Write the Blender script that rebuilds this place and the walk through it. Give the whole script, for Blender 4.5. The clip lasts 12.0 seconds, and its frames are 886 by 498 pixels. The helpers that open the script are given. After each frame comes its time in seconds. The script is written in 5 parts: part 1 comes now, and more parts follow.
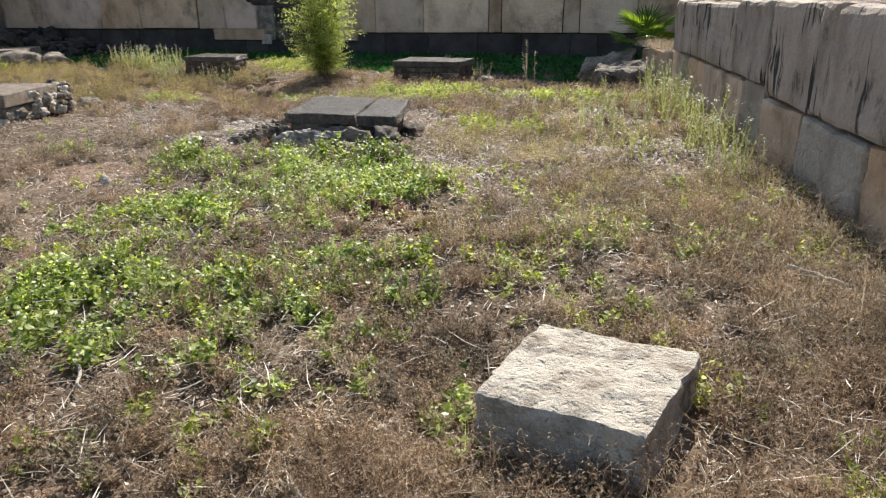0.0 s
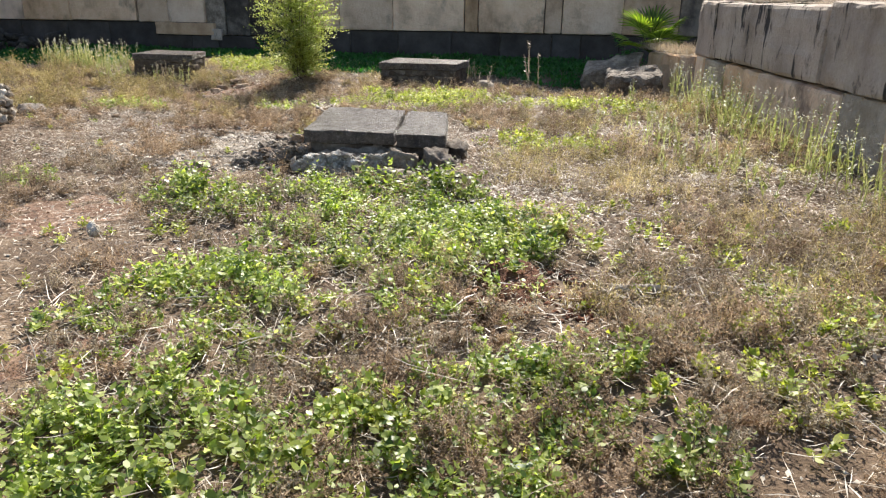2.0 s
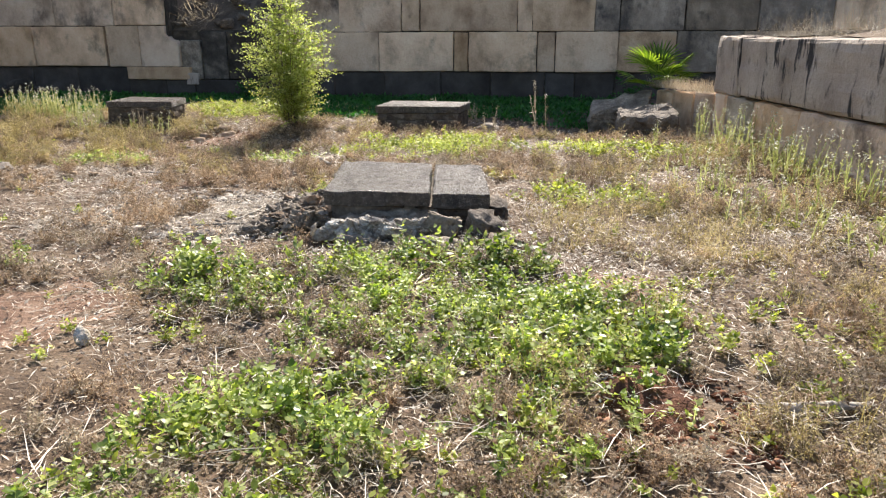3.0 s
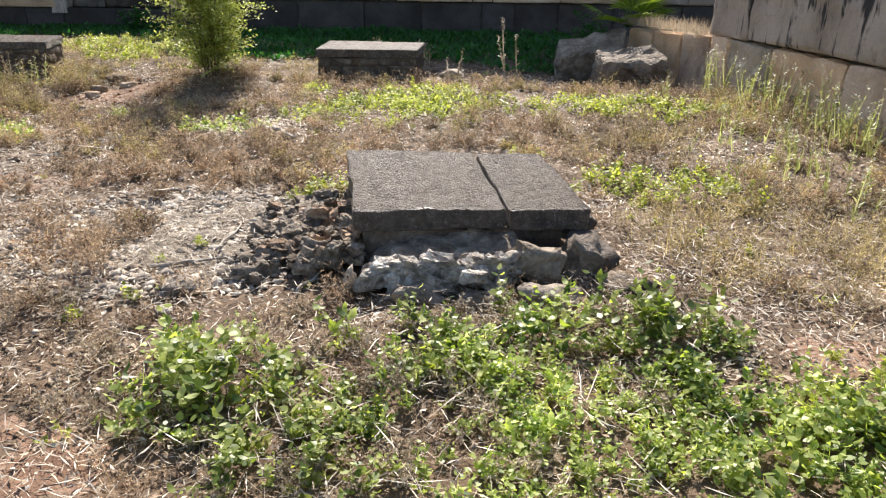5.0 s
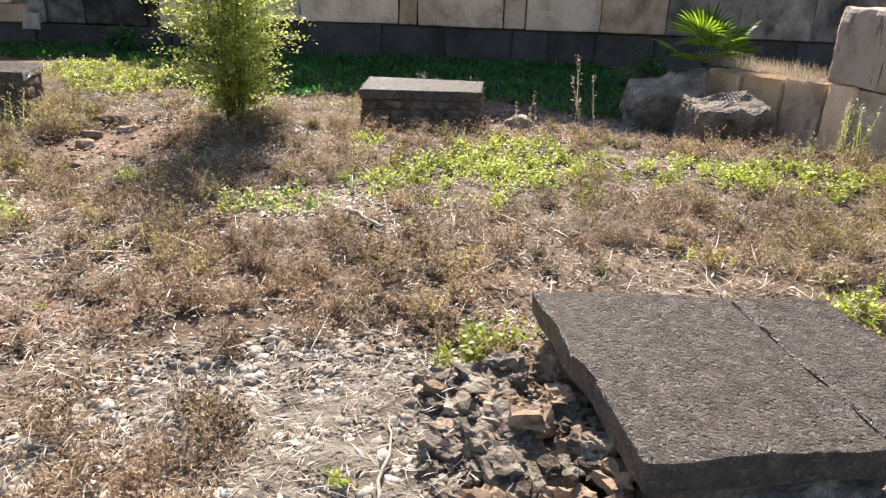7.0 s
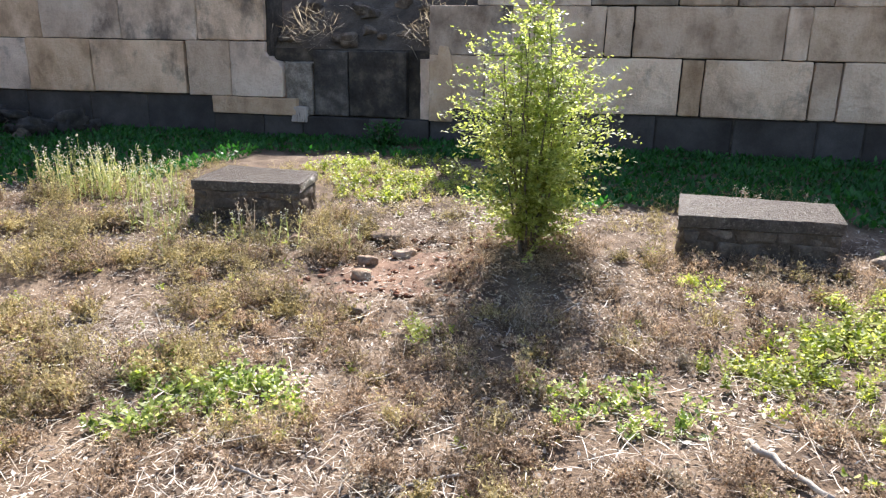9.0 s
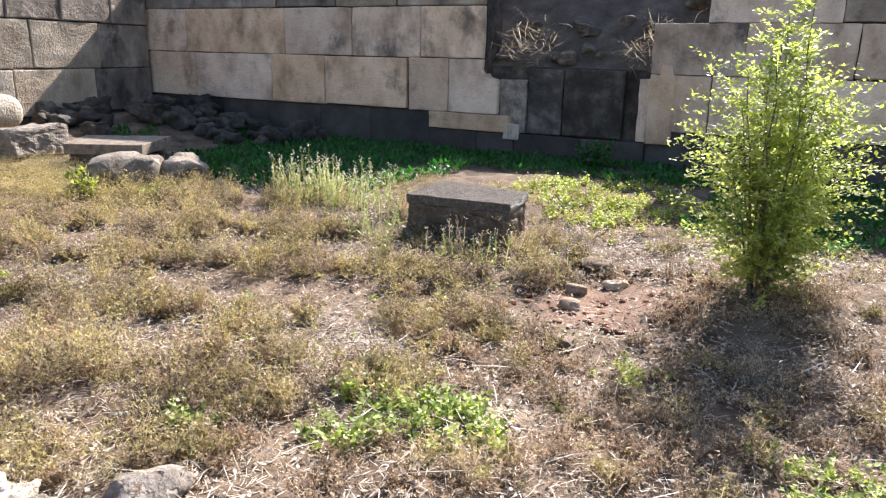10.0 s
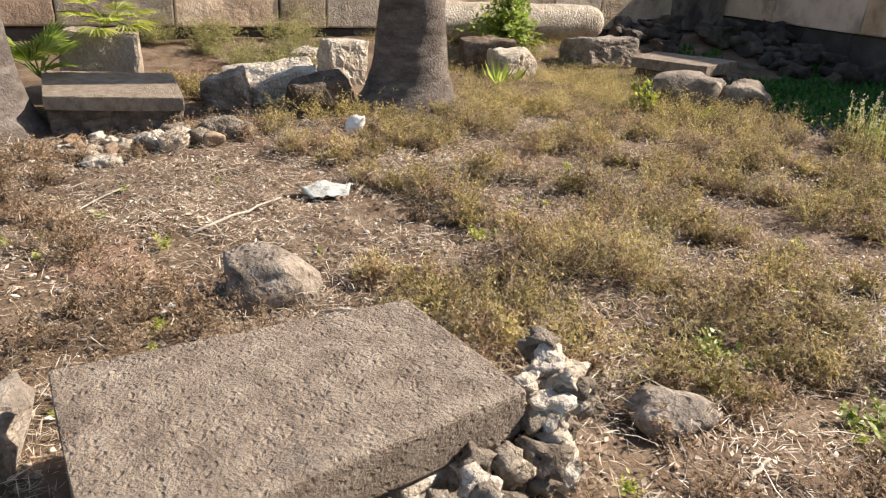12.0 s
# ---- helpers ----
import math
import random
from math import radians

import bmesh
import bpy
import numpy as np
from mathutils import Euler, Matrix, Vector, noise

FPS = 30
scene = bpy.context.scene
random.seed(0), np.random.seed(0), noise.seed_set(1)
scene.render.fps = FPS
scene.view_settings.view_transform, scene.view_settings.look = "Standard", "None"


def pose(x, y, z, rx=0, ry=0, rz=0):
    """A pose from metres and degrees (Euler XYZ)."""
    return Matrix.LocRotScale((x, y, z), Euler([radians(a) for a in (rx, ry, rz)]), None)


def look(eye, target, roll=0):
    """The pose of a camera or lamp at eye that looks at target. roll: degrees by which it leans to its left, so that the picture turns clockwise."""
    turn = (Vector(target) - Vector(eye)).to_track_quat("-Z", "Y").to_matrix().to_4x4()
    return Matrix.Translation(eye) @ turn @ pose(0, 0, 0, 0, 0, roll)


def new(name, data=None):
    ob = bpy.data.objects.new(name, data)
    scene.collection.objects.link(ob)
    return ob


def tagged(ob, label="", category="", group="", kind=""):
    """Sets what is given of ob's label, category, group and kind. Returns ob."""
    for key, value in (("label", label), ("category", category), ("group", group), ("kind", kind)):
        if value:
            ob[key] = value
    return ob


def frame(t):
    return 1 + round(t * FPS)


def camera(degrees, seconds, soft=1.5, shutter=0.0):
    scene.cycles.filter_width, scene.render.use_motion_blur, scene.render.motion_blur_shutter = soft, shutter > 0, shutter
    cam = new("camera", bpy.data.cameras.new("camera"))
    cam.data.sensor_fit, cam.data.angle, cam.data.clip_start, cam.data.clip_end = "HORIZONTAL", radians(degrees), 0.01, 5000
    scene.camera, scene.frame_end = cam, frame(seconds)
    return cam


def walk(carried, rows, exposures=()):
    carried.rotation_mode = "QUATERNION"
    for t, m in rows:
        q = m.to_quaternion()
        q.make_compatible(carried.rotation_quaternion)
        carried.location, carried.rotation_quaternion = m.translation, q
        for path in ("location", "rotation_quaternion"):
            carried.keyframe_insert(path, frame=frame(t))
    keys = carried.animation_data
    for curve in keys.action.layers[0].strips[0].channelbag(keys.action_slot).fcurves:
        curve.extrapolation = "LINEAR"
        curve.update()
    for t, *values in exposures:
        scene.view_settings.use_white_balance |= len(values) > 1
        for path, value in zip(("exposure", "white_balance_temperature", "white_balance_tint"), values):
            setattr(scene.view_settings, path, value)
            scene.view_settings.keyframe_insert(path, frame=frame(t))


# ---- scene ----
cam = camera(63.3, 12.0, soft=1.2)
PATH = [
    (0, (-0.103, 0.618, 1.489), (-0.649, 2.428, 0.836), -0.5),
    (0.5, (-0.509, 0.733, 1.487), (-0.988, 2.549, 0.799), -0.3),
    (1, (-0.877, 1.041, 1.469), (-1.293, 2.892, 0.838), -1.6),
    (1.5, (-1.271, 1.406, 1.459), (-1.658, 3.274, 0.858), 1.0),
    (2, (-1.674, 1.765, 1.447), (-2.025, 3.62, 0.789), 0.8),
    (2.2, (-1.832, 1.941, 1.42), (-2.16, 3.796, 0.746), 0.4),
    (2.5, (-2.06, 2.251, 1.472), (-2.386, 4.146, 0.922), 0.0),
    (3, (-2.417, 2.612, 1.448), (-2.694, 4.511, 0.884), -0.1),
    (3.2, (-2.541, 2.781, 1.437), (-2.815, 4.662, 0.814), -0.5),
    (4.8, (-3.599, 4.057, 1.547), (-3.568, 5.908, 0.79), 1.6),
    (5, (-3.722, 4.287, 1.561), (-3.674, 6.138, 0.806), 1.0),
    (5.5, (-3.952, 4.767, 1.581), (-3.857, 6.612, 0.813), 1.2),
    (6, (-4.224, 5.196, 1.647), (-4.067, 7.034, 0.875), 1.2),
    (6.5, (-4.555, 5.7, 1.626), (-4.372, 7.544, 0.875), 1.9),
    (6.7, (-4.683, 5.878, 1.601), (-4.505, 7.728, 0.863), 2.3),
    (8.3, (-5.542, 7.452, 1.733), (-5.724, 9.348, 1.123), 1.3),
    (8.5, (-5.676, 7.59, 1.742), (-5.931, 9.483, 1.148), 1.0),
    (9, (-5.898, 7.762, 1.819), (-6.316, 9.637, 1.262), 0.9),
    (9.5, (-6.025, 7.868, 1.836), (-6.736, 9.658, 1.295), 0.6),
    (10, (-6.102, 7.914, 1.844), (-7.023, 9.61, 1.319), 1.3),
    (10.5, (-6.222, 7.929, 1.845), (-7.407, 9.463, 1.354), 1.9),
    (11, (-6.343, 7.909, 1.817), (-7.777, 9.209, 1.313), 2.6),
    (11.5, (-6.415, 7.891, 1.774), (-8.043, 8.887, 1.175), 3.3),
    (12, (-6.458, 7.861, 1.709), (-8.186, 8.528, 0.955), 3.4),
]
walk(cam, [(t, look(eye, target, roll)) for t, eye, target, roll in PATH], ((0.0, 0.74, 6300, 10), (1.0, 0.82, 6300, 10), (1.5, 0.93, 6350, 10), (3.0, 1.12, 6450, 12), (5.5, 1.12, 6450, 13), (6.5, 1.16, 6500, 14), (8.5, 1.38, 6150, 15), (9.5, 1.52, 6000, 15), (10.5, 1.54, 6150, 16), (11.5, 1.27, 6500, 14), (12.0, 0.92, 6850, 15)))

# ---- light ----
world = bpy.data.worlds.new("sky_world")
scene.world = world
world.use_nodes = True
wn = world.node_tree.nodes
sky = wn.new("ShaderNodeTexSky")
sky.sky_type = "NISHITA"
sky.sun_disc = False
SUN_ELEV, SUN_AZ = radians(40), radians(-1.5)
sky.sun_elevation, sky.sun_rotation = SUN_ELEV, SUN_AZ
wn["Background"].inputs["Strength"].default_value = 0.10
world.node_tree.links.new(sky.outputs["Color"], wn["Background"].inputs["Color"])
sun = new("sun", bpy.data.lights.new("sun", "SUN"))
sun.data.energy, sun.data.angle, sun.data.color = 5.0, radians(0.53), (1.0, 0.94, 0.84)
SUN_DIR = Vector((math.sin(SUN_AZ) * math.cos(SUN_ELEV), math.cos(SUN_AZ) * math.cos(SUN_ELEV), math.sin(SUN_ELEV)))
sun.matrix_world = look(SUN_DIR * 60, (0, 0, 0))


# ---- materials ----
def stuff_mat(name, colours, scale=6.0, rough=0.85, bump=0.35, fine=60.0, stain_glint=None, stain_glint_scale=0.9, stain_glint_at=0.5,
              stretch=(1, 1, 1), vary=0.25, coords="Object", pits=0.0, bump_dist=0.02, runs=None, runs_at=0.56, spec=0.25, grit=0.55):
    """Mineral surface: broad tone, grain, stains and painted glints with a shape of their own, relief."""
    m = bpy.data.materials.new(name)
    m.use_nodes = True
    t = m.node_tree
    n, l = t.nodes, t.links
    b = n["Principled BSDF"]
    b.inputs["Roughness"].default_value = rough
    b.inputs["Specular IOR Level"].default_value = spec
    geo = n.new("ShaderNodeNewGeometry")
    info = n.new("ShaderNodeObjectInfo")
    src = geo.outputs["Position"]
    shift = n.new("ShaderNodeVectorMath"); shift.operation = "ADD"
    l.new(src, shift.inputs[0])
    if coords == "Object":
        k = n.new("ShaderNodeVectorMath"); k.operation = "SCALE"
        k.inputs[0].default_value = (7.3, 3.1, 5.7)
        l.new(info.outputs["Random"], k.inputs["Scale"])
        l.new(k.outputs[0], shift.inputs[1])
    co = shift.outputs[0]
    st = n.new("ShaderNodeVectorMath"); st.operation = "MULTIPLY"
    st.inputs[1].default_value = stretch
    l.new(co, st.inputs[0])

    def noise_node(sc, detail, vec, rough_=0.6):
        k = n.new("ShaderNodeTexNoise")
        k.inputs["Scale"].default_value, k.inputs["Detail"].default_value = sc, detail
        k.inputs["Roughness"].default_value = rough_
        l.new(vec, k.inputs["Vector"])
        return k.outputs["Fac"]
    broad = noise_node(scale, 6, st.outputs[0])
    ramp = n.new("ShaderNodeValToRGB")
    els = ramp.color_ramp.elements
    while len(els) < len(colours):
        els.new(0.5)
    for i, c in enumerate(colours):
        els[i].position = 0.28 + 0.44 * i / max(1, len(colours) - 1)
        els[i].color = (*c, 1)
    l.new(broad, ramp.inputs[0])
    col = ramp.outputs[0]
    grain = noise_node(fine, 4, co, 0.7)
    mix = n.new("ShaderNodeMix"); mix.data_type, mix.blend_type = "RGBA", "OVERLAY"
    mix.inputs["Factor"].default_value = grit
    l.new(col, mix.inputs["A"])
    l.new(grain, mix.inputs["B"])
    col = mix.outputs["Result"]
    if stain_glint:
        s = noise_node(stain_glint_scale, 8, st.outputs[0], 0.68)
        r = n.new("ShaderNodeMapRange")
        r.inputs["From Min"].default_value, r.inputs["From Max"].default_value = stain_glint_at, stain_glint_at + 0.12
        l.new(s, r.inputs["Value"])
        mx = n.new("ShaderNodeMix"); mx.data_type = "RGBA"
        l.new(r.outputs[0], mx.inputs["Factor"])
        l.new(col, mx.inputs["A"])
        mx.inputs["B"].default_value = (*stain_glint, 1)
        col = mx.outputs["Result"]
    if runs:
        thin = n.new("ShaderNodeVectorMath"); thin.operation = "MULTIPLY"
        thin.inputs[1].default_value = (9.0, 9.0, 0.9)
        l.new(co, thin.inputs[0])
        s1 = noise_node(1.0, 5, thin.outputs[0], 0.6)
        s2 = noise_node(1.6, 3, co, 0.5)
        both = n.new("ShaderNodeMath"); both.operation = "MULTIPLY_ADD"
        l.new(s2, both.inputs[0]); both.inputs[1].default_value = 0.6
        sub_ = n.new("ShaderNodeMath"); sub_.operation = "SUBTRACT"
        l.new(s1, sub_.inputs[0]); sub_.inputs[1].default_value = 0.3
        l.new(sub_.outputs[0], both.inputs[2])
        rr2 = n.new("ShaderNodeMapRange")
        rr2.inputs["From Min"].default_value, rr2.inputs["From Max"].default_value = runs_at, runs_at + 0.07
        l.new(both.outputs[0], rr2.inputs["Value"])
        mx2 = n.new("ShaderNodeMix"); mx2.data_type = "RGBA"
        l.new(rr2.outputs[0], mx2.inputs["Factor"])
        l.new(col, mx2.inputs["A"])
        mx2.inputs["B"].default_value = (*runs, 1)
        col = mx2.outputs["Result"]
    if vary:
        hsv = n.new("ShaderNodeHueSaturation")
        mr = n.new("ShaderNodeMapRange")
        mr.inputs["To Min"].default_value, mr.inputs["To Max"].default_value = 1 - vary, 1 + vary
        l.new(info.outputs["Random"], mr.inputs["Value"])
        l.new(mr.outputs[0], hsv.inputs["Value"])
        l.new(col, hsv.inputs["Color"])
        k7 = n.new("ShaderNodeMath"); k7.operation = "MULTIPLY"
        l.new(info.outputs["Random"], k7.inputs[0]); k7.inputs[1].default_value = 13.7
        fr = n.new("ShaderNodeMath"); fr.operation = "FRACT"
        l.new(k7.outputs[0], fr.inputs[0])
        ms = n.new("ShaderNodeMapRange")
        ms.inputs["To Min"].default_value, ms.inputs["To Max"].default_value = 1 - vary * 0.8, 1 + vary * 0.6
        l.new(fr.outputs[0], ms.inputs["Value"])
        l.new(ms.outputs[0], hsv.inputs["Saturation"])
        col = hsv.outputs[0]
    l.new(col, b.inputs["Base Color"])
    add = n.new("ShaderNodeMath"); add.operation = "MULTIPLY_ADD"
    l.new(grain, add.inputs[0]); add.inputs[1].default_value = 0.35
    mid = noise_node(scale * 5, 5, co, 0.65)
    l.new(mid, add.inputs[2])
    h = add.outputs[0]
    if pits:
        v = n.new("ShaderNodeTexVoronoi")
        v.inputs["Scale"].default_value = pits
        warp = n.new("ShaderNodeMix"); warp.data_type, warp.blend_type = "RGBA", "LINEAR_LIGHT"
        warp.inputs["Factor"].default_value = 0.6 / pits
        wz = n.new("ShaderNodeTexNoise"); wz.inputs["Scale"].default_value = pits * 0.7
        l.new(co, wz.inputs["Vector"]); l.new(co, warp.inputs["A"]); l.new(wz.outputs["Color"], warp.inputs["B"])
        l.new(warp.outputs["Result"], v.inputs["Vector"])
        cut = n.new("ShaderNodeMapRange")
        cut.inputs["From Min"].default_value, cut.inputs["From Max"].default_value = 0.08, 0.38
        l.new(v.outputs["Distance"], cut.inputs["Value"])
        a2 = n.new("ShaderNodeMath"); a2.operation = "MULTIPLY_ADD"
        l.new(cut.outputs[0], a2.inputs[0]); a2.inputs[1].default_value = 0.6
        l.new(h, a2.inputs[2])
        h = a2.outputs[0]
    bp = n.new("ShaderNodeBump")
    bp.inputs["Strength"].default_value, bp.inputs["Distance"].default_value = bump, bump_dist
    l.new(h, bp.inputs["Height"])
    l.new(bp.outputs[0], b.inputs["Normal"])
    return m


def leaf_mat(name, colours, translucent=0.45, rough=0.5, gloss=0.3):
    """Leaf or straw: tone varies piece by piece, light passes through."""
    m = bpy.data.materials.new(name)
    m.use_nodes = True
    t = m.node_tree
    n, l = t.nodes, t.links
    b = n["Principled BSDF"]
    out = n["Material Output"]
    geo = n.new("ShaderNodeNewGeometry")
    ramp = n.new("ShaderNodeValToRGB")
    els = ramp.color_ramp.elements
    while len(els) < len(colours):
        els.new(0.5)
    for i, c in enumerate(colours):
        els[i].position = i / max(1, len(colours) - 1)
        els[i].color = (*c, 1)
    clump = n.new("ShaderNodeTexNoise")
    clump.inputs["Scale"].default_value, clump.inputs["Detail"].default_value = 4.5, 3
    l.new(geo.outputs["Position"], clump.inputs["Vector"])
    cm = n.new("ShaderNodeMapRange")
    cm.inputs["From Min"].default_value, cm.inputs["From Max"].default_value = 0.32, 0.68
    cm.inputs["To Min"].default_value, cm.inputs["To Max"].default_value = -0.22, 0.22
    l.new(clump.outputs["Fac"], cm.inputs["Value"])
    tone = n.new("ShaderNodeMath"); tone.operation = "ADD"; tone.use_clamp = True
    l.new(geo.outputs["Random Per Island"], tone.inputs[0])
    l.new(cm.outputs[0], tone.inputs[1])
    l.new(tone.outputs[0], ramp.inputs[0])
    nz = n.new("ShaderNodeTexNoise")
    nz.inputs["Scale"].default_value, nz.inputs["Detail"].default_value = 1.3, 5
    l.new(geo.outputs["Position"], nz.inputs["Vector"])
    mr = n.new("ShaderNodeMapRange")
    mr.inputs["From Min"].default_value, mr.inputs["From Max"].default_value = 0.3, 0.7
    mr.inputs["To Min"].default_value, mr.inputs["To Max"].default_value = 0.68, 1.32
    l.new(nz.outputs["Fac"], mr.inputs["Value"])
    hsv = n.new("ShaderNodeHueSaturation")
    l.new(mr.outputs[0], hsv.inputs["Value"])
    l.new(ramp.outputs[0], hsv.inputs["Color"])
    l.new(hsv.outputs[0], b.inputs["Base Color"])
    b.inputs["Roughness"].default_value = rough
    b.inputs["Specular IOR Level"].default_value = gloss
    if translucent:
        tr = n.new("ShaderNodeBsdfTranslucent")
        h2 = n.new("ShaderNodeHueSaturation")
        h2.inputs["Saturation"].default_value, h2.inputs["Value"].default_value = 1.15, 1.5
        l.new(hsv.outputs[0], h2.inputs["Color"])
        l.new(h2.outputs[0], tr.inputs["Color"])
        mx = n.new("ShaderNodeMixShader")
        mx.inputs[0].default_value = translucent
        l.new(b.outputs[0], mx.inputs[1])
        l.new(tr.outputs[0], mx.inputs[2])
        l.new(mx.outputs[0], out.inputs["Surface"])
    return m


M_GROUND = stuff_mat("dry_soil", [(0.068, 0.045, 0.029), (0.14, 0.095, 0.060), (0.245, 0.18, 0.12)], scale=3.2, fine=45,
                     stain_glint=(0.25, 0.155, 0.10), stain_glint_scale=0.5, stain_glint_at=0.58, vary=0, coords="World", bump=0.8, bump_dist=0.03, rough=0.95)
M_RED = stuff_mat("red_earth", [(0.12, 0.066, 0.042), (0.215, 0.13, 0.084), (0.30, 0.205, 0.14)], scale=5, fine=70, vary=0, bump=0.8, rough=0.95)
M_BURROW = stuff_mat("burrow_earth", [(0.075, 0.032, 0.018), (0.17, 0.075, 0.042), (0.25, 0.125, 0.075)], scale=7, fine=60, vary=0, bump=1.0, bump_dist=0.05, rough=0.95)
M_MORTAR = stuff_mat("lime_mortar", [(0.10, 0.080, 0.058), (0.245, 0.20, 0.15), (0.44, 0.38, 0.295)], scale=9, fine=40, vary=0, bump=1.0,
                     pits=22, bump_dist=0.03, stain_glint=(0.13, 0.10, 0.075), stain_glint_scale=3.0, stain_glint_at=0.55, rough=0.95)
M_LIME = stuff_mat("limestone", [(0.37, 0.237, 0.145), (0.70, 0.488, 0.318), (0.83, 0.63, 0.445)], scale=1.6, fine=24,
                   stain_glint=(0.27, 0.185, 0.125), stain_glint_scale=1.1, stain_glint_at=0.57, stretch=(1, 1, 0.75), vary=0.22, grit=0.22, bump=1.0, bump_dist=0.05)
M_LIME_ROUGH = stuff_mat("rough_limestone", [(0.29, 0.222, 0.152), (0.47, 0.38, 0.278), (0.61, 0.51, 0.395)], scale=2.2, fine=22,
                         stain_glint=(0.25, 0.195, 0.145), stain_glint_scale=1.4, stain_glint_at=0.60, stretch=(1, 1, 0.8), vary=0.20, grit=0.22, bump=1.0, bump_dist=0.06)
M_STREAK = stuff_mat("streaked_limestone", [(0.30, 0.23, 0.172), (0.47, 0.375, 0.295), (0.58, 0.485, 0.39)], scale=1.5, fine=30,
                     stain_glint=(0.075, 0.062, 0.054), stain_glint_scale=2.6, stain_glint_at=0.585, stretch=(1.3, 1.3, 0.8), vary=0.14, grit=0.22, bump=0.9, bump_dist=0.04,
                     runs=(0.055, 0.047, 0.042), runs_at=0.575)
M_WEATHER = stuff_mat("weathered_limestone", [(0.25, 0.165, 0.105), (0.57, 0.40, 0.265), (0.76, 0.575, 0.41)], scale=2.2, fine=30,
                      stain_glint=(0.155, 0.115, 0.086), stain_glint_scale=1.0, stain_glint_at=0.55, stretch=(1, 1, 0.75), vary=0.24, grit=0.22, bump=1.0, bump_dist=0.045)
M_GRIME = stuff_mat("grimy_limestone", [(0.14, 0.108, 0.08), (0.28, 0.218, 0.162), (0.50, 0.40, 0.30)], scale=1.8, fine=30,
                    stain_glint=(0.075, 0.062, 0.052), stain_glint_scale=1.2, stain_glint_at=0.525, stretch=(1, 1, 0.75), vary=0.28, grit=0.22, bump=1.0, bump_dist=0.05)
M_PLINTH = stuff_mat("dark_stone", [(0.042, 0.034, 0.028), (0.070, 0.059, 0.050), (0.105, 0.09, 0.077)], scale=1.8, fine=30, vary=0.22, bump=0.6, grit=0.3)
# dark stain of the bay, deepened to paint corner shade into the tone
M_STAIN_SHADE = stuff_mat("stained_shaded_stone", [(0.024, 0.020, 0.016), (0.062, 0.051, 0.040), (0.17, 0.138, 0.104)], scale=3.0, fine=30, vary=0.3, bump=0.8)
M_SLAB = stuff_mat("weathered_slab", [(0.17, 0.125, 0.09), (0.30, 0.235, 0.172), (0.41, 0.335, 0.25)], scale=9, fine=90, vary=0.08, bump=0.9,
                   bump_dist=0.030, pits=34, stain_glint=(0.10, 0.09, 0.08), stain_glint_scale=2.5, stain_glint_at=0.6, rough=0.75)
# fine pale flecks paint the sun's sparkle on the pitted top into the colour
M_SLAB_DARK = stuff_mat("grey_slab", [(0.105, 0.078, 0.056), (0.20, 0.155, 0.115), (0.33, 0.268, 0.205)], scale=16, fine=150, vary=0.06, bump=1.0,
                        bump_dist=0.085, pits=42, stain_glint=(0.46, 0.39, 0.31), stain_glint_scale=42.0, stain_glint_at=0.535, rough=0.34, spec=0.55)
M_PALE = stuff_mat("pale_cut_stone", [(0.30, 0.25, 0.185), (0.47, 0.41, 0.325), (0.58, 0.52, 0.42)], scale=7, fine=70, vary=0.03, bump=1.0,
                   pits=30, bump_dist=0.014, stain_glint=(0.20, 0.155, 0.11), stain_glint_scale=4.5, stain_glint_at=0.54)
M_ROCK = stuff_mat("grey_rock", [(0.105, 0.082, 0.060), (0.235, 0.188, 0.14), (0.42, 0.35, 0.27)], scale=5, fine=40, vary=0.2, bump=1.0,
                   pits=18, bump_dist=0.02, stain_glint=(0.09, 0.08, 0.07), stain_glint_scale=3, stain_glint_at=0.62)
M_ROCK_TAN = stuff_mat("tan_rock", [(0.16, 0.105, 0.065), (0.30, 0.205, 0.132), (0.44, 0.325, 0.22)], scale=6, fine=40, vary=0.18, bump=1.0, bump_dist=0.02)
M_ROCK_PALE = stuff_mat("pale_rock", [(0.33, 0.27, 0.195), (0.52, 0.445, 0.345), (0.68, 0.605, 0.50)], scale=5, fine=40, vary=0.15, bump=1.0,
                        pits=14, bump_dist=0.035, stain_glint=(0.20, 0.165, 0.13), stain_glint_scale=4, stain_glint_at=0.58)
M_ROCK_DARK = stuff_mat("dark_rock", [(0.060, 0.043, 0.030), (0.125, 0.094, 0.067), (0.24, 0.19, 0.14)], scale=5, fine=40, vary=0.2, bump=1.0, bump_dist=0.03)
M_EARTH = stuff_mat("dark_earth", [(0.05, 0.038, 0.028), (0.10, 0.075, 0.052), (0.16, 0.125, 0.09)], scale=2.5, fine=40, vary=0, coords="World", bump=1.0, bump_dist=0.05)
M_PALM = stuff_mat("palm_bark", [(0.072, 0.056, 0.045), (0.15, 0.122, 0.10), (0.26, 0.215, 0.175)], scale=4, fine=40, stretch=(0.8, 0.8, 2.6), vary=0.1, bump=1.0, bump_dist=0.03)
M_BARK = stuff_mat("twig_bark", [(0.10, 0.075, 0.05), (0.20, 0.155, 0.11)], scale=12, fine=90, vary=0.1, bump=0.5)
M_STICK = stuff_mat("bleached_wood", [(0.30, 0.255, 0.20), (0.46, 0.41, 0.34)], scale=9, fine=80, vary=0.2, bump=0.4)
